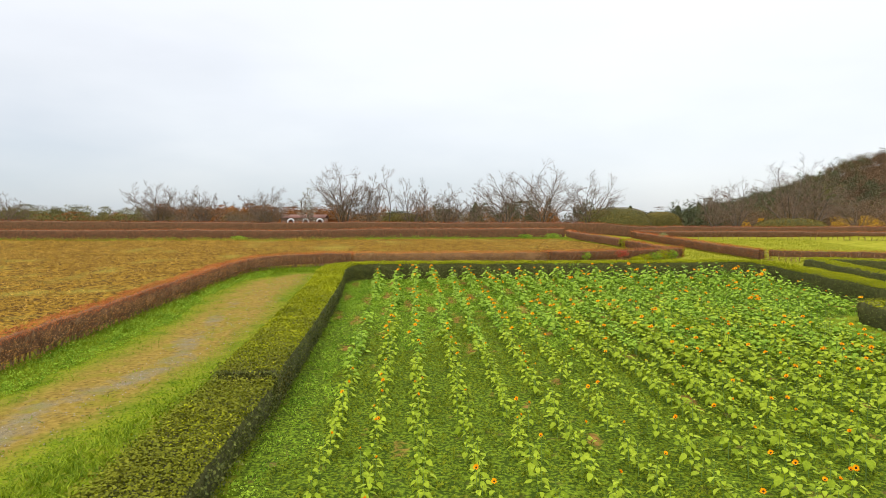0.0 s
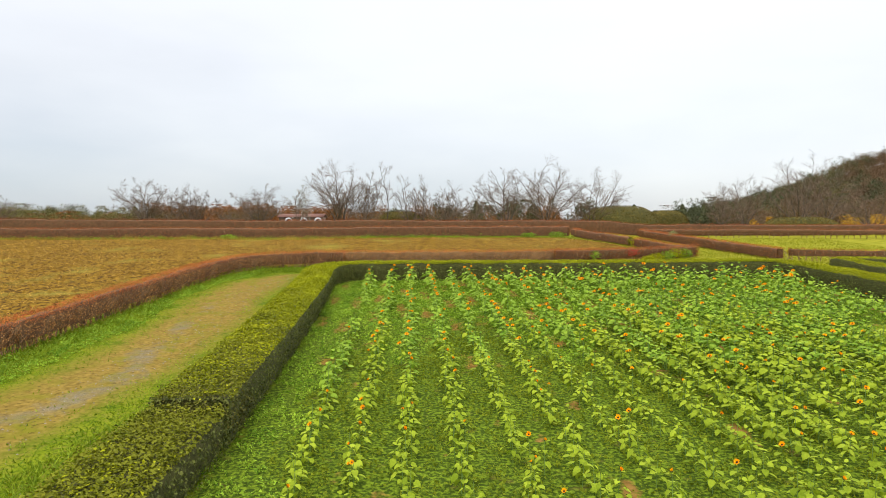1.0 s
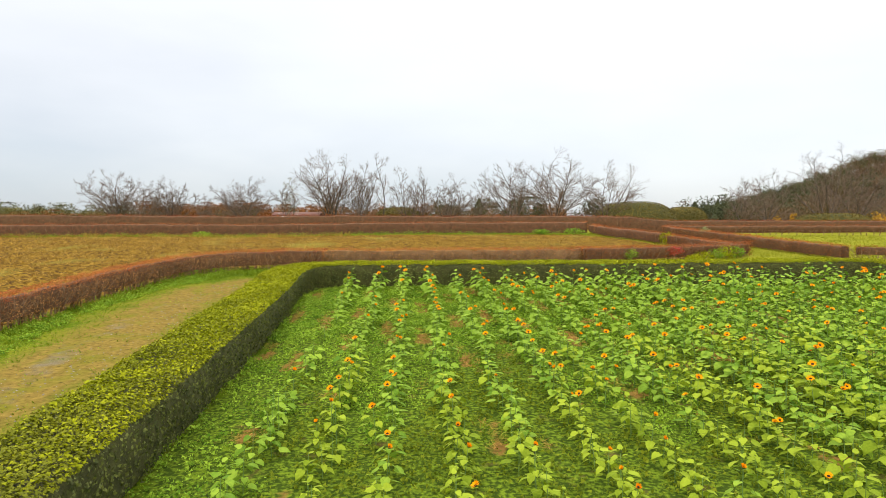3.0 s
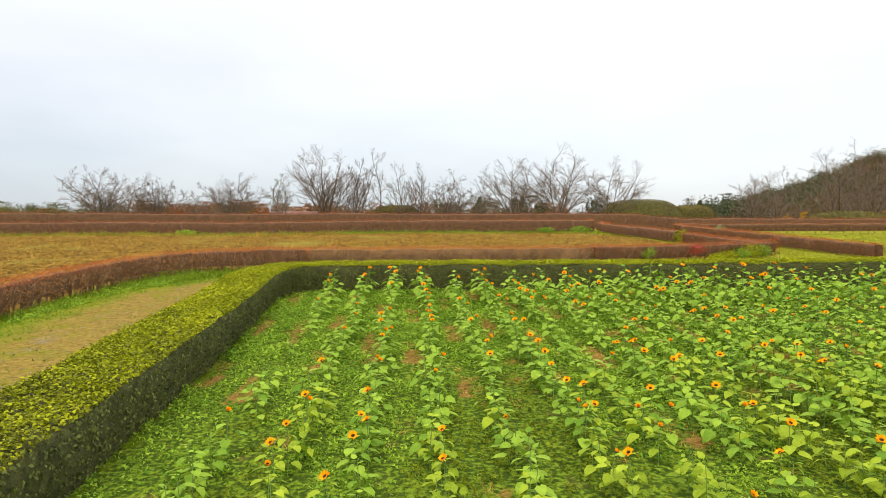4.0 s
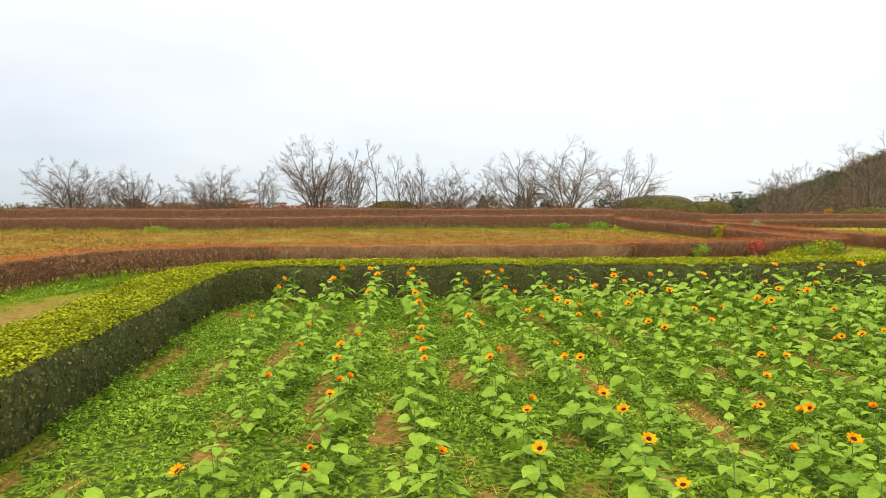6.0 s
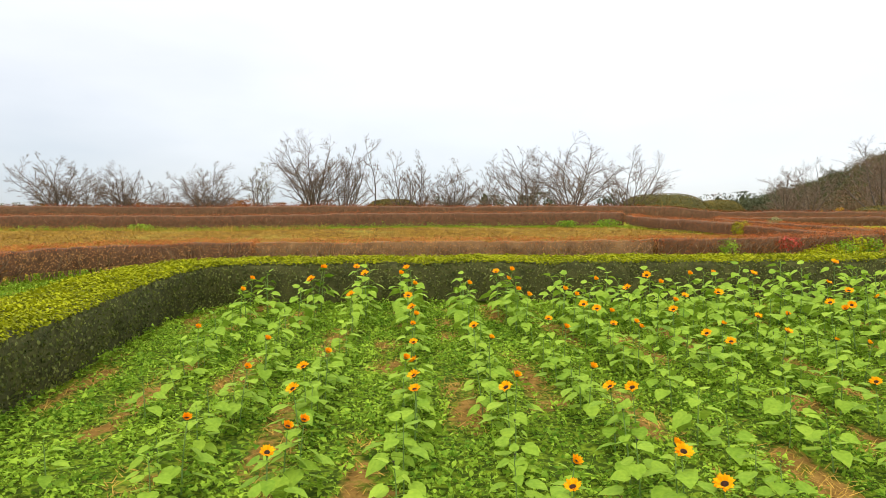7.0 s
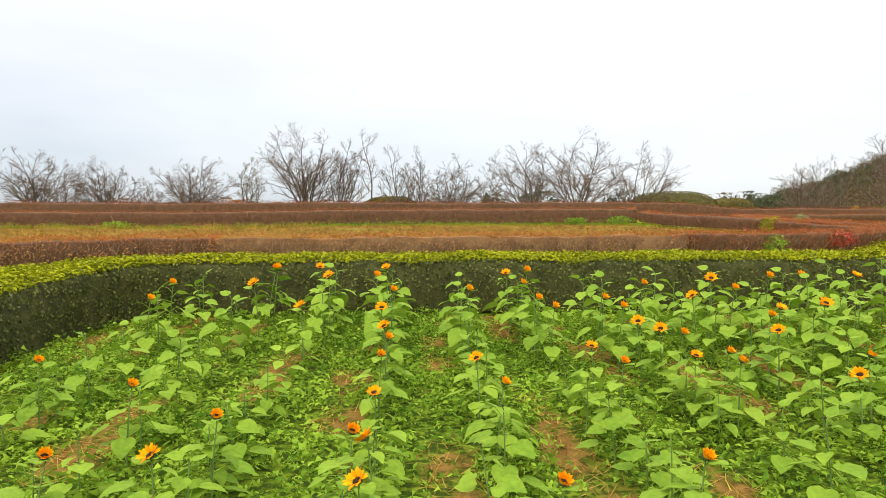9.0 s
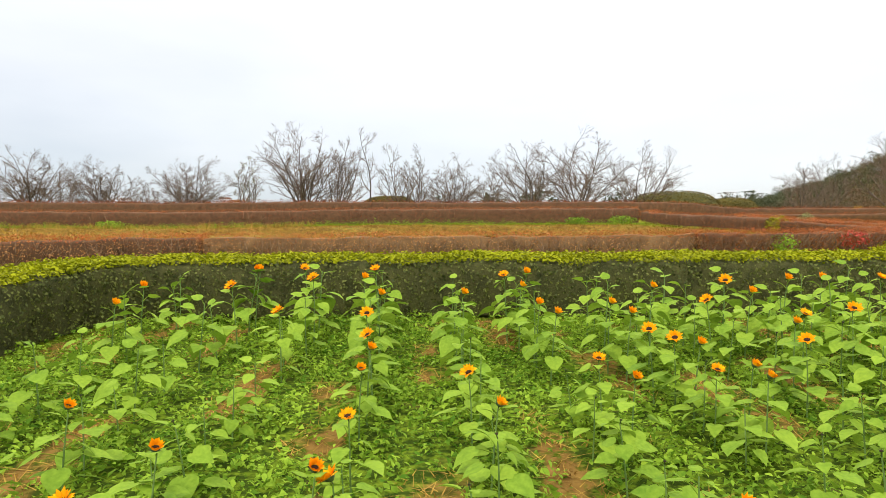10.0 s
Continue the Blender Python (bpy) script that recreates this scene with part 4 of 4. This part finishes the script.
def stubble_cover():
    x, y = scatter(95000, -60, 16, 8, 68, gr)
    _, field, _, _ = zones(x, y)
    keep = field > 0.2
    x, y = x[keep], y[keep]
    dry_x, dry_y = scatter(2600, -46, -8, 65.0, 67.6, gr)
    V, F = joined([blades(ground_points(x, y, -0.01), 0.11, gr, 0.022, 1.3), blades(ground_points(dry_x, dry_y, -0.01), 0.55 * (0.5 + 0.5 * waves(dry_x, dry_y, 0.6) ** 2), gr, 0.02, 0.35)])
    tagged(new("stubble", mesh("stubble", V, F[:, [0, 1, 3]], M_STRAW)), "dry straw and stalks on the harvested field", "stubble", kind="stuff")


def stones():
    x, y = scatter(6000, -11.5, -6, 8, 38, gr)
    _, _, track, core = zones(x, y)
    keep = gr.uniform(size=len(x)) < np.clip(core * 0.6 + 0.15, 0, 1)
    x, y = x[keep], y[keep]
    P = ground_points(x, y, 0.004)
    s = gr.uniform(0.008, 0.028, len(x))
    o = np.array([(1, 0, 0), (0, 1, 0), (-1, 0, 0), (0, -1, 0), (0, 0, 0.7)])
    V = P[:, None] + o[None] * s[:, None, None] * gr.uniform(0.7, 1.2, (len(x), 5, 1))
    f = np.array([(0, 1, 4), (1, 2, 4), (2, 3, 4), (3, 0, 4)])
    F = (np.arange(len(x)) * 5)[:, None, None] + f[None]
    tagged(new("gravel", mesh("gravel", V.reshape(-1, 3), F.reshape(-1, 3), M_PEBBLE)), "loose grey gravel on the track", "gravel", kind="stuff")


def dry_bits():
    """Withered stalks lying on the bare soil between the rows."""
    x, y = scatter(60000, -5, 8, 20, 36.3, gr)
    keep = (bare_strip(x, y) > -0.1) & (zones(x, y)[0] > 0.1)
    x, y = x[keep], y[keep]
    V, F = blades(ground_points(x, y, 0.0), 0.05, gr, 0.006, 2.2)
    tagged(new("withered_stalks", mesh("withered_stalks", V, F, M_STRAW)), "thin withered stalks on the bare soil between the rows", "straw", kind="stuff")


weed_bed()
dry_bits()
grass_cover()
stubble_cover()
stones()


# ---- sunflowers ----
def leaf_shape(length, width, droop, cup, coarse=False):
    """A heart-shaped leaf from its stalk's end along +x, drooping, folded at the midrib."""
    xs = np.array([-0.07, 0.04, 0.2, 0.42, 0.64, 0.84, 1.0])
    ws = np.array([0.17, 0.36, 0.47, 0.46, 0.34, 0.16, 0.0])
    if coarse:
        xs, ws = xs[[0, 2, 4, 6]], ws[[0, 2, 4, 6]]
    V = []
    for i, (x, w) in enumerate(zip(xs, ws)):
        z = -droop * max(x, 0) ** 2 * length
        mid = x if i else 0.0
        edge = z + cup * w * width - 0.6 * w * w * width - 0.02 * length * (i % 2)
        V += [(mid * length, 0, z), (x * length, w * width, edge), (x * length, -w * width, edge)]
    F = []
    for i in range(len(xs) - 1):
        a_, b_ = 3 * i, 3 * i + 3
        F += [(a_, b_, a_ + 1), (b_, b_ + 1, a_ + 1), (a_, a_ + 2, b_), (b_, a_ + 2, b_ + 2)]
    return np.array(V, float), np.array(F)


def tris(F):
    return np.concatenate([F[:, [0, 1, 2]], F[:, [0, 2, 3]]])


def turned(V, ax, ay, az, at=(0, 0, 0)):
    m = np.array(Euler((ax, ay, az)).to_matrix())
    return V @ m.T + np.array(at)


def plant_parts(seed, heads, leaf_count, coarse=False):
    """Lists of (name, sub-part of, points, triangles, material) for one plant a metre high."""
    rng = np.random.RandomState(seed)
    out = []
    bend = rng.normal(0, 0.035, 2)
    line = lambda f: np.array([bend[0] * f * f, bend[1] * f * f, f])
    fs = np.linspace(-0.03, 0.93, 6)
    V, F = tube(np.array([line(f) for f in fs]), np.linspace(0.012, 0.006, 6), 5)
    out.append(("stem", None, V, tris(F), M_STEM))
    for i in range(leaf_count):
        f = 0.16 + 0.78 * (i + 0.5) / leaf_count
        az = i * 2.4 + rng.normal(0, 0.35)
        size = (0.215 * math.sin(math.pi * min(1, 0.30 + 0.64 * f)) + 0.055) * rng.uniform(0.7, 1.25)
        up = rng.uniform(0.15, 0.5) + (0.45 if f > 0.75 else 0)
        stalk = size * rng.uniform(0.5, 0.8)
        p0 = line(f)
        d = np.array([math.cos(az) * math.cos(up), math.sin(az) * math.cos(up), math.sin(up)])
        p1 = p0 + d * stalk
        tv, tf = tube(np.array([p0, p0 * 0.4 + p1 * 0.6 + [0, 0, 0.01], p1]), [0.006, 0.005, 0.004], 3)
        lv, lf = leaf_shape(size, size * 0.92, rng.uniform(0.15, 0.5), rng.uniform(0.25, 0.6), coarse)
        lv = turned(lv, rng.normal(0, 0.22), rng.uniform(-0.1, 0.45) - (0.6 if f > 0.82 else 0), az, p1)
        V, F = joined([(tv, tris(tf)), (lv, lf)]) if not coarse else (lv, lf)
        out.append(("leaf", None, V, F, M_LEAF))
    for k, kind in enumerate(heads):
        ay = rng.uniform(0.4, 0.9) if kind == "open" else rng.uniform(0.2, 0.7)
        az = -math.pi / 2 + rng.normal(0, 0.6)
        at = line(0.93) if k == 0 else line(0.93 - 0.12 * k) + np.array([0.1 * math.cos(k * 2.2 + seed), 0.1 * math.sin(k * 2.2 + seed), 0.06])
        top = at + np.array([0.0, -0.02, 0.05])
        size = rng.uniform(1.1, 1.4) if kind == "open" else (1.15 if kind == "half" else 0.45)
        turn = lambda v: turned(v * size, 0, ay, az, top)
        tv, tf = tube(np.array([at, top - [0, 0, 0.01]]) if k == 0 else np.array([line(0.72 - 0.1 * k), top - [0, 0, 0.01]]), [0.006, 0.006], 4)
        cone_p, cone_r = np.array([(0, 0, -0.025), (0, 0, -0.012), (0, 0, 0.004), (0, 0, 0.008)]), np.array([0.006, 0.026, 0.032, 0.027])
        cv, cf = tube(cone_p, cone_r, 9)
        sep = []
        for j in range(9):
            a_ = j * 2 * math.pi / 9
            sv = np.array([(0.026, -0.009, -0.006), (0.026, 0.009, -0.006), (0.055, 0, 0.012 if kind != "bud" else 0.05)])
            sep.append((turned(sv, 0, 0, a_), np.array([(0, 1, 2)])))
        sv, sf = joined([(cv, tris(cf))] + sep)
        V, F = joined([(tv, tris(tf)), (turn(sv), sf)])
        out.append(("flower_head", None, V, F, M_CALYX))
        dv, df = tube(np.array([(0, 0, 0.004), (0, 0, 0.012), (0, 0, 0.014)]), np.array([0.027, 0.021, 0.001]), 10)
        out.append(("disc", "flower_head", turn(dv), tris(df), M_DISC))
        if kind != "bud":
            pet = []
            cupped = 0.5 if kind == "open" else 1.05
            for ring, count in ((0, 16), (1, 14)):
                for j in range(count):
                    a_ = (j + 0.5 * ring) * 2 * math.pi / count + rng.normal(0, 0.06)
                    ln = 0.060 * rng.uniform(0.8, 1.12)
                    c = cupped + rng.normal(0, 0.14) + 0.2 * ring
                    pv = np.array([(0, 0, 0), (ln * 0.5, 0.0165, 0.004), (ln * 0.5, -0.0165, 0.004), (ln, 0, -0.002)])
                    pv = turned(pv, 0, -c, 0, (0.026, 0, 0.006))
                    pet.append((turned(pv, 0, 0, a_), np.array([(0, 2, 1), (1, 2, 3)])))
            V, F = joined(pet)
            out.append(("petals", "flower_head", turn(V), F, M_PETAL))
    return out


MODELS = [
    (("open",), 11), (("open", "half"), 12), (("half",), 11), (("bud",), 11), ((), 12), (("open",), 12), (("bud", "half"), 11), ((), 10), (("bud",), 12), (("half", "bud"), 11)]
KINDS = [plant_parts(100 + i, heads, n) for i, (heads, n) in enumerate(MODELS)]
FAR_KINDS = [plant_parts(100 + i, heads, n, True) for i, (heads, n) in enumerate(MODELS)]
LABELS = ["sunflower in bloom with orange petals and dark centre", "sunflower with one open and one opening head", "sunflower with a half-open orange head", "sunflower in bud with broad green leaves", "young leafy sunflower without a head yet",
          "leafy sunflower in full orange bloom", "sunflower with a bud and a half-open head", "small leafy sunflower without a head", "tall leafy sunflower still in bud", "sunflower with opening orange head and bud"]


def sunflower_model(i):
    ob = thing("sunflower", (0, 0, 0), LABELS[i], "sunflower", "sunflowers in rows")
    head = None
    for name, over, V, F, mat in KINDS[i]:
        o = part(name, mesh(name, V, F, mat, name in ("stem", "leaf")), head if over else ob)
        if name == "flower_head":
            head = o
    return ob


sr = np.random.RandomState(77)


# the plants in bloom, and those about to open, that stand nearest to the hedge corner
IN_BLOOM = [
    (-2.3, 34.2), (-1.6, 35.3), (-1.4, 34.6), (-1.4, 32.9), (-0.6, 35.1), (-0.4, 32.8), (-0.3, 32.0), (-0.2, 30.0), (-0.1, 29.1), (-0.1, 28.5), (-0.1, 28.0), (-1.3, 28.8),
    (-1.2, 28.1), (1.2, 34.7), (0.6, 31.0), (0.8, 28.1), (1.7, 31.3), (2.4, 32.2), (2.5, 31.9), (2.5, 31.0), (3.4, 33.3), (4.0, 34.5), (4.1, 32.7), (3.6, 31.7),
    (3.6, 30.4), (4.7, 31.4), (3.7, 29.9), (4.8, 33.0), (6.1, 34.5), (1.8, 28.1), (2.0, 28.1), (-1.1, 26.6), (1.9, 26.6), (2.0, 26.1), (1.0, 26.0)]
OPENING = [
    (-2.5, 35.3), (-2.4, 35.3), (-3.5, 34.1), (-3.4, 33.2), (-3.2, 30.8), (-2.1, 30.1), (-0.7, 34.5), (-0.4, 33.6), (-0.3, 31.6), (-0.3, 31.1), (-0.3, 29.2), (-1.2, 29.4),
    (-2.0, 28.8), (0.5, 33.7), (1.4, 34.9), (1.3, 34.1), (1.4, 33.2), (1.5, 32.8), (0.7, 30.2), (0.9, 28.5), (1.8, 30.8), (2.2, 33.2), (2.3, 32.8), (2.9, 34.0),
    (2.6, 31.7), (2.8, 30.8), (2.8, 31.1), (4.0, 33.8), (3.8, 32.3), (4.0, 30.9), (1.7, 28.8), (4.8, 34.5), (5.3, 34.5), (-2.0, 27.3), (-1.1, 27.1), (-1.0, 27.2)]


# the same further down the slope
BLOOM_MIDDLE = [
    (-1.9, 24.6), (-0.9, 23.0), (-0.9, 22.0), (-0.8, 21.8), (-0.9, 21.3), (-1.8, 21.7), (-1.8, 21.1), (-1.8, 22.8), (0.2, 21.5), (1.0, 25.1), (2.0, 25.4), (2.0, 24.4), (2.1, 23.5), (2.3, 23.3), (2.2, 22.4), (3.2, 23.1), (3.8, 25.3), (4.7, 28.2), (4.1, 24.7), (5.1, 25.1), (5.9, 26.8), (4.2, 23.2), (6.2, 25.7), (4.4, 22.4), (6.5, 25.0), (8.0, 29.0), (6.9, 28.3), (6.6, 29.5), (4.3, 24.9), (4.0, 27.3), (6.9, 25.8), (5.2, 26.1)]
OPENING_MIDDLE = [(-1.0, 24.7), (-1.8, 22.6), (-2.7, 22.1), (0.0, 24.1), (0.1, 25.0), (1.0, 26.4), (1.9, 26.7), (3.1, 25.1), (3.2, 22.3), (4.2, 22.3), (-2.3, 16.1), (-2.2, 14.9), (0.3, 18.6), (1.8, 13.5), (2.7, 12.4), (3.6, 18.0), (2.8, 10.2), (6.1, 9.9), (5.8, 12.1)]
BLOOM_LOW = [
    (-0.7, 19.1), (-1.4, 15.1), (-1.0, 20.2), (0.2, 20.6), (0.8, 9.8), (1.6, 13.8), (1.8, 11.7), (2.3, 20.8), (3.6, 14.9), (4.5, 17.8), (4.5, 21.7), (5.3, 21.1), (3.8, 10.9), (4.6, 12.6), (5.6, 13.3), (6.8, 15.1), (8.8, 18.5), (8.9, 17.7), (7.0, 13.8), (8.2, 15.4), (8.9, 16.3), (9.7, 16.6), (5.6, 10.9), (5.8, 10.5), (5.9, 9.9), (4.8, 9.5), (7.6, 21.1), (7.8, 20.6), (6.7, 18.8), (7.6, 19.4), (9.4, 21.3), (12.7, 22.7), (11.4, 21.6), (11.9, 18.4), (11.6, 18.7), (7.5, 25.9), (7.3, 24.3), (6.5, 21.6)]
SET = [(p, (0, 5, 0)[i % 3]) for i, p in enumerate(IN_BLOOM + BLOOM_MIDDLE + BLOOM_LOW)] + [(p, 2) for p in OPENING + OPENING_MIDDLE]
SET_XY = np.array([p for p, _ in SET])


def planting():
    """Rows that run up the slope and drift a little to the left."""
    res = []
    for (x, y), kind in SET:
        h = 1.02 * float(np.interp(y, (10, 20, 26, 31, 33, 35.2), (0.56, 0.6, 0.62, 0.64, 0.78, 0.95)))
        res.append((x, y, h, kind, sr.normal(0, 0.4), sr.normal(0, 0.03), sr.normal(0, 0.03)))
    for k in range(-2, 20):
        y = 7.5 + sr.uniform(0, 0.4)
        while y < 35.5:
            x = -1.58 + 0.97 * k + (36.5 - y) * (0.047 + 0.005 * max(0, -k)) + sr.normal(0, 0.07)
            ok = -4.6 < x < 17.6 and signed(SUNFLOWER_BED, np.array([x]), np.array([y]))[0] > 0.35
            if ok and sr.uniform() > (0.14 if x < -2.2 and y > 22 else 0.14 if x < 0 and y > 26 else 0.06):
                dense = smoothstep(4, 8, x)
                grown = 0.58 + 0.34 * smoothstep(30, 35.4, y) + 0.06 * dense
                h = grown * sr.uniform(0.8, 1.15)
                # close to the plants listed above none other blooms
                gap = float(np.hypot(*(SET_XY - (x, y)).T).min())
                if gap < 0.27:
                    y += 0.2
                    continue
                listed = (x < 0.684 * (y - 24.3) and y > 25.8) or (y <= 25.8 and x < 0.62 * y)
                p_open = 0.025 if listed and y < 25.8 else 0.0 if listed else 0.12
                r = sr.uniform()
                if r < p_open:
                    kind = (0, 1, 5)[sr.randint(3)]
                elif r < p_open + (0.0 if listed and y > 25.8 else 0.10):
                    kind = (2, 6, 9)[sr.randint(3)]
                else:
                    kind = (3, 4, 7, 8)[sr.randint(4)]
                res.append((x, y, h, kind, sr.normal(0, 0.45), sr.normal(0, 0.05), sr.normal(0, 0.05)))
            y += sr.uniform(0.28, 0.46) * (1.0 + 0.45 * smoothstep(20, 28, y)) * (1.0 - 0.5 * smoothstep(3, 7, x) * smoothstep(8, 17, y))
    return res


PLANTS = planting()
near = sorted(range(len(PLANTS)), key=lambda i: (PLANTS[i][0] / 1.3) ** 2 + (PLANTS[i][1] - 32) ** 2)[:300]
near_set = set(near)
far_parts = {}
models = {}
for i, (x, y, h, kind, rz, rx, ry) in enumerate(PLANTS):
    at = (x, y, float(ground_z(x, y)))
    w = (0.27 + 0.66 * h) * (0.70 + 0.30 * float(smoothstep(13, 25, y))) * (1 + 0.25 * float(smoothstep(3, 8, x)) * float(1 - smoothstep(20, 27, y)) * 0.7)
    m = Matrix.LocRotScale(at, Euler((rx, ry, rz)), (w, w, h))
    if i in near_set:
        if kind not in models:
            models[kind] = sunflower_model(kind)
            models[kind].matrix_basis = m
        else:
            base = models[kind]
            made = copy_thing(base, Matrix.LocRotScale(at, Euler((rx, ry, rz)), None))
            made.scale = (w, w, h)
    else:
        mm = np.array(m)
        for name, over, V, F, mat in FAR_KINDS[kind]:
            if mat is M_LEAF and y < 22 + 5 * math.sin(3.1 * x):
                mat = M_LEAF_YOUNG
            far_parts.setdefault(mat.name, (mat, []))[1].append((V @ mm[:3, :3].T + mm[:3, 3], F))
bed = thing("sunflower_bed", (0, 20, float(ground_z(0, 20))), "dense rows of leafy sunflowers with scattered orange blooms", "sunflowers", kind="stuff")
NAMES = {"sunflower_leaf": "leaves", "young_sunflower_leaf": "young_leaves", "sunflower_stem": "stems", "petal": "petals", "flower_disc": "discs", "calyx": "calyxes"}
for key, (mat, pieces) in far_parts.items():
    V, F = joined(pieces)
    tagged(part(NAMES[key], mesh(NAMES[key], V - np.array(bed.location), F, mat, key == "sunflower_leaf"), bed), kind="stuff")


# ---- odd plants by the hedges ----
def tuft(name, x, y, lift, radius, height, mat, label, seed, count=260, size=0.08):
    """A loose clump of leaves on a few stalks."""
    rng = np.random.RandomState(seed)
    z0 = float(ground_z(x, y))
    ob = thing(name, (x, y, z0), label, "plant")
    d = unit(rng.normal(size=(count, 3)))
    P = d * rng.uniform(0.45, 1.0, (count, 1)) * np.array([radius, radius, height / 2]) + np.array([0, 0, lift + height / 2])
    V, F = leaves(P, d + np.array([0, 0, 0.4]), size, rng, 0.55, 0.6)
    tagged(part("foliage", mesh("foliage", V, F, mat), ob), kind="stuff")
    for _ in range(5):
        a_ = rng.uniform(0, 2 * math.pi)
        e3 = (radius * 0.6 * math.cos(a_), radius * 0.6 * math.sin(a_), lift + height * 0.7)
        part("stalk", mesh("stalk", *tube(np.array([(0, 0, -0.03), (e3[0] * 0.4, e3[1] * 0.4, e3[2] * 0.5), e3]), [0.010, 0.008, 0.005], 4), M_TWIG), ob)


M_PALE_GREEN = material("pale_green_leaf", (0.16, 0.2, 0.06), (0.36, 0.4, 0.15), 3, 20, 0.7, 0.0, 0.4)
M_RED = material("scarlet_leaf", (0.42, 0.03, 0.02), (0.66, 0.09, 0.05), 3, 20, 0.7, 0.0, 0.4)
tuft("red_shrub", 12.6, 45.6, 0.35, 0.5, 0.55, M_RED, "small scarlet shrub growing out of the rust hedge", 1)
tuft("vine", 9.8, 44.2, 0.3, 0.4, 0.6, M_WEED, "green vine climbing the rust hedge", 2)
tuft("yellow_shrub", 15.95, 56.9, 0.0, 0.6, 0.95, M_HEDGE_TIP, "yellow-green shrub in the gap of the rust hedge", 3, 420, 0.1)
for k, (x, y, r, h) in enumerate(((14.5, 46.5, 0.6, 0.55), (15.3, 46.9, 0.65, 0.7), (16.1, 47.3, 0.65, 0.85), (16.8, 47.6, 0.5, 0.75), (13.8, 46.2, 0.5, 0.4))):
    tuft("creeper", x, y, 0.0, r, h, (M_HEDGE_TIP, M_WEED)[k % 2], "yellow-green creeper growing up the front of the rust hedge", 50 + k, 420, 0.09)
tuft("pale_bush", 22.7, 66.8, 0.55, 0.5, 0.7, M_PALE_GREEN, "small pale green bush growing through the rust hedge", 60, 260, 0.09)
tuft("orange_sprout", 13.55, 67.6, 0.6, 0.45, 0.4, M_RUST_TIP, "bright orange-red shoots on top of the rust hedge", 61, 160, 0.07)
tuft("weed_clump", 11.5, 67.9, 0.0, 1.0, 0.6, M_WEED, "tall green weeds at the foot of the rust hedge", 4, 420, 0.12)
tuft("weed_clump", 8.6, 67.8, 0.0, 0.8, 0.5, M_WEED, "tall green weeds at the foot of the rust hedge", 5, 380, 0.12)
tuft("weed_clump", -21.0, 66.6, 0.0, 0.9, 0.5, M_WEED, "tall green weeds at the foot of the rust hedge", 6, 380, 0.12)
M_OLD = material("old_hedge_leaf", (0.05, 0.05, 0.014), (0.17, 0.155, 0.03), 1.4, 20, 0.7, 0.1, 0.5, through_light=0.15, spec=0.1)
for k, (x, y, r, h, n) in enumerate(((-4.4, 15.0, 0.38, 0.8, 900), (-4.75, 14.95, 0.42, 0.86, 900), (-5.2, 15.05, 0.38, 0.84, 800), (-5.45, 15.5, 0.3, 0.8, 500), (-4.65, 14.5, 0.42, 0.68, 700), (-5.1, 14.4, 0.4, 0.68, 700), (-4.35, 15.7, 0.3, 0.86, 500))):
    tuft("hedge_shrub", x + 0.36, y - 0.2, 0.04, 1.4 * r, h + 0.22, M_OLD, "ragged dark green shrub where the clipped hedge steps down", 20 + k, n, 0.06)
tuft("hedge_sprout", -4.66, 13.65, 0.55, 0.22, 0.22, M_HEDGE_TIP, "yellow-green sprout growing out of the low hedge", 30, 70, 0.06)
tuft("hedge_sprout", -4.35, 13.7, 0.42, 0.25, 0.24, M_HEDGE_TIP, "yellow-green sprout growing out of the low hedge", 31, 80, 0.06)
tuft("hedge_sprout", -4.5, 15.2, 0.7, 0.35, 0.2, M_HEDGE_TIP, "yellow-green sprout growing out of the ragged hedge", 32, 60, 0.06)
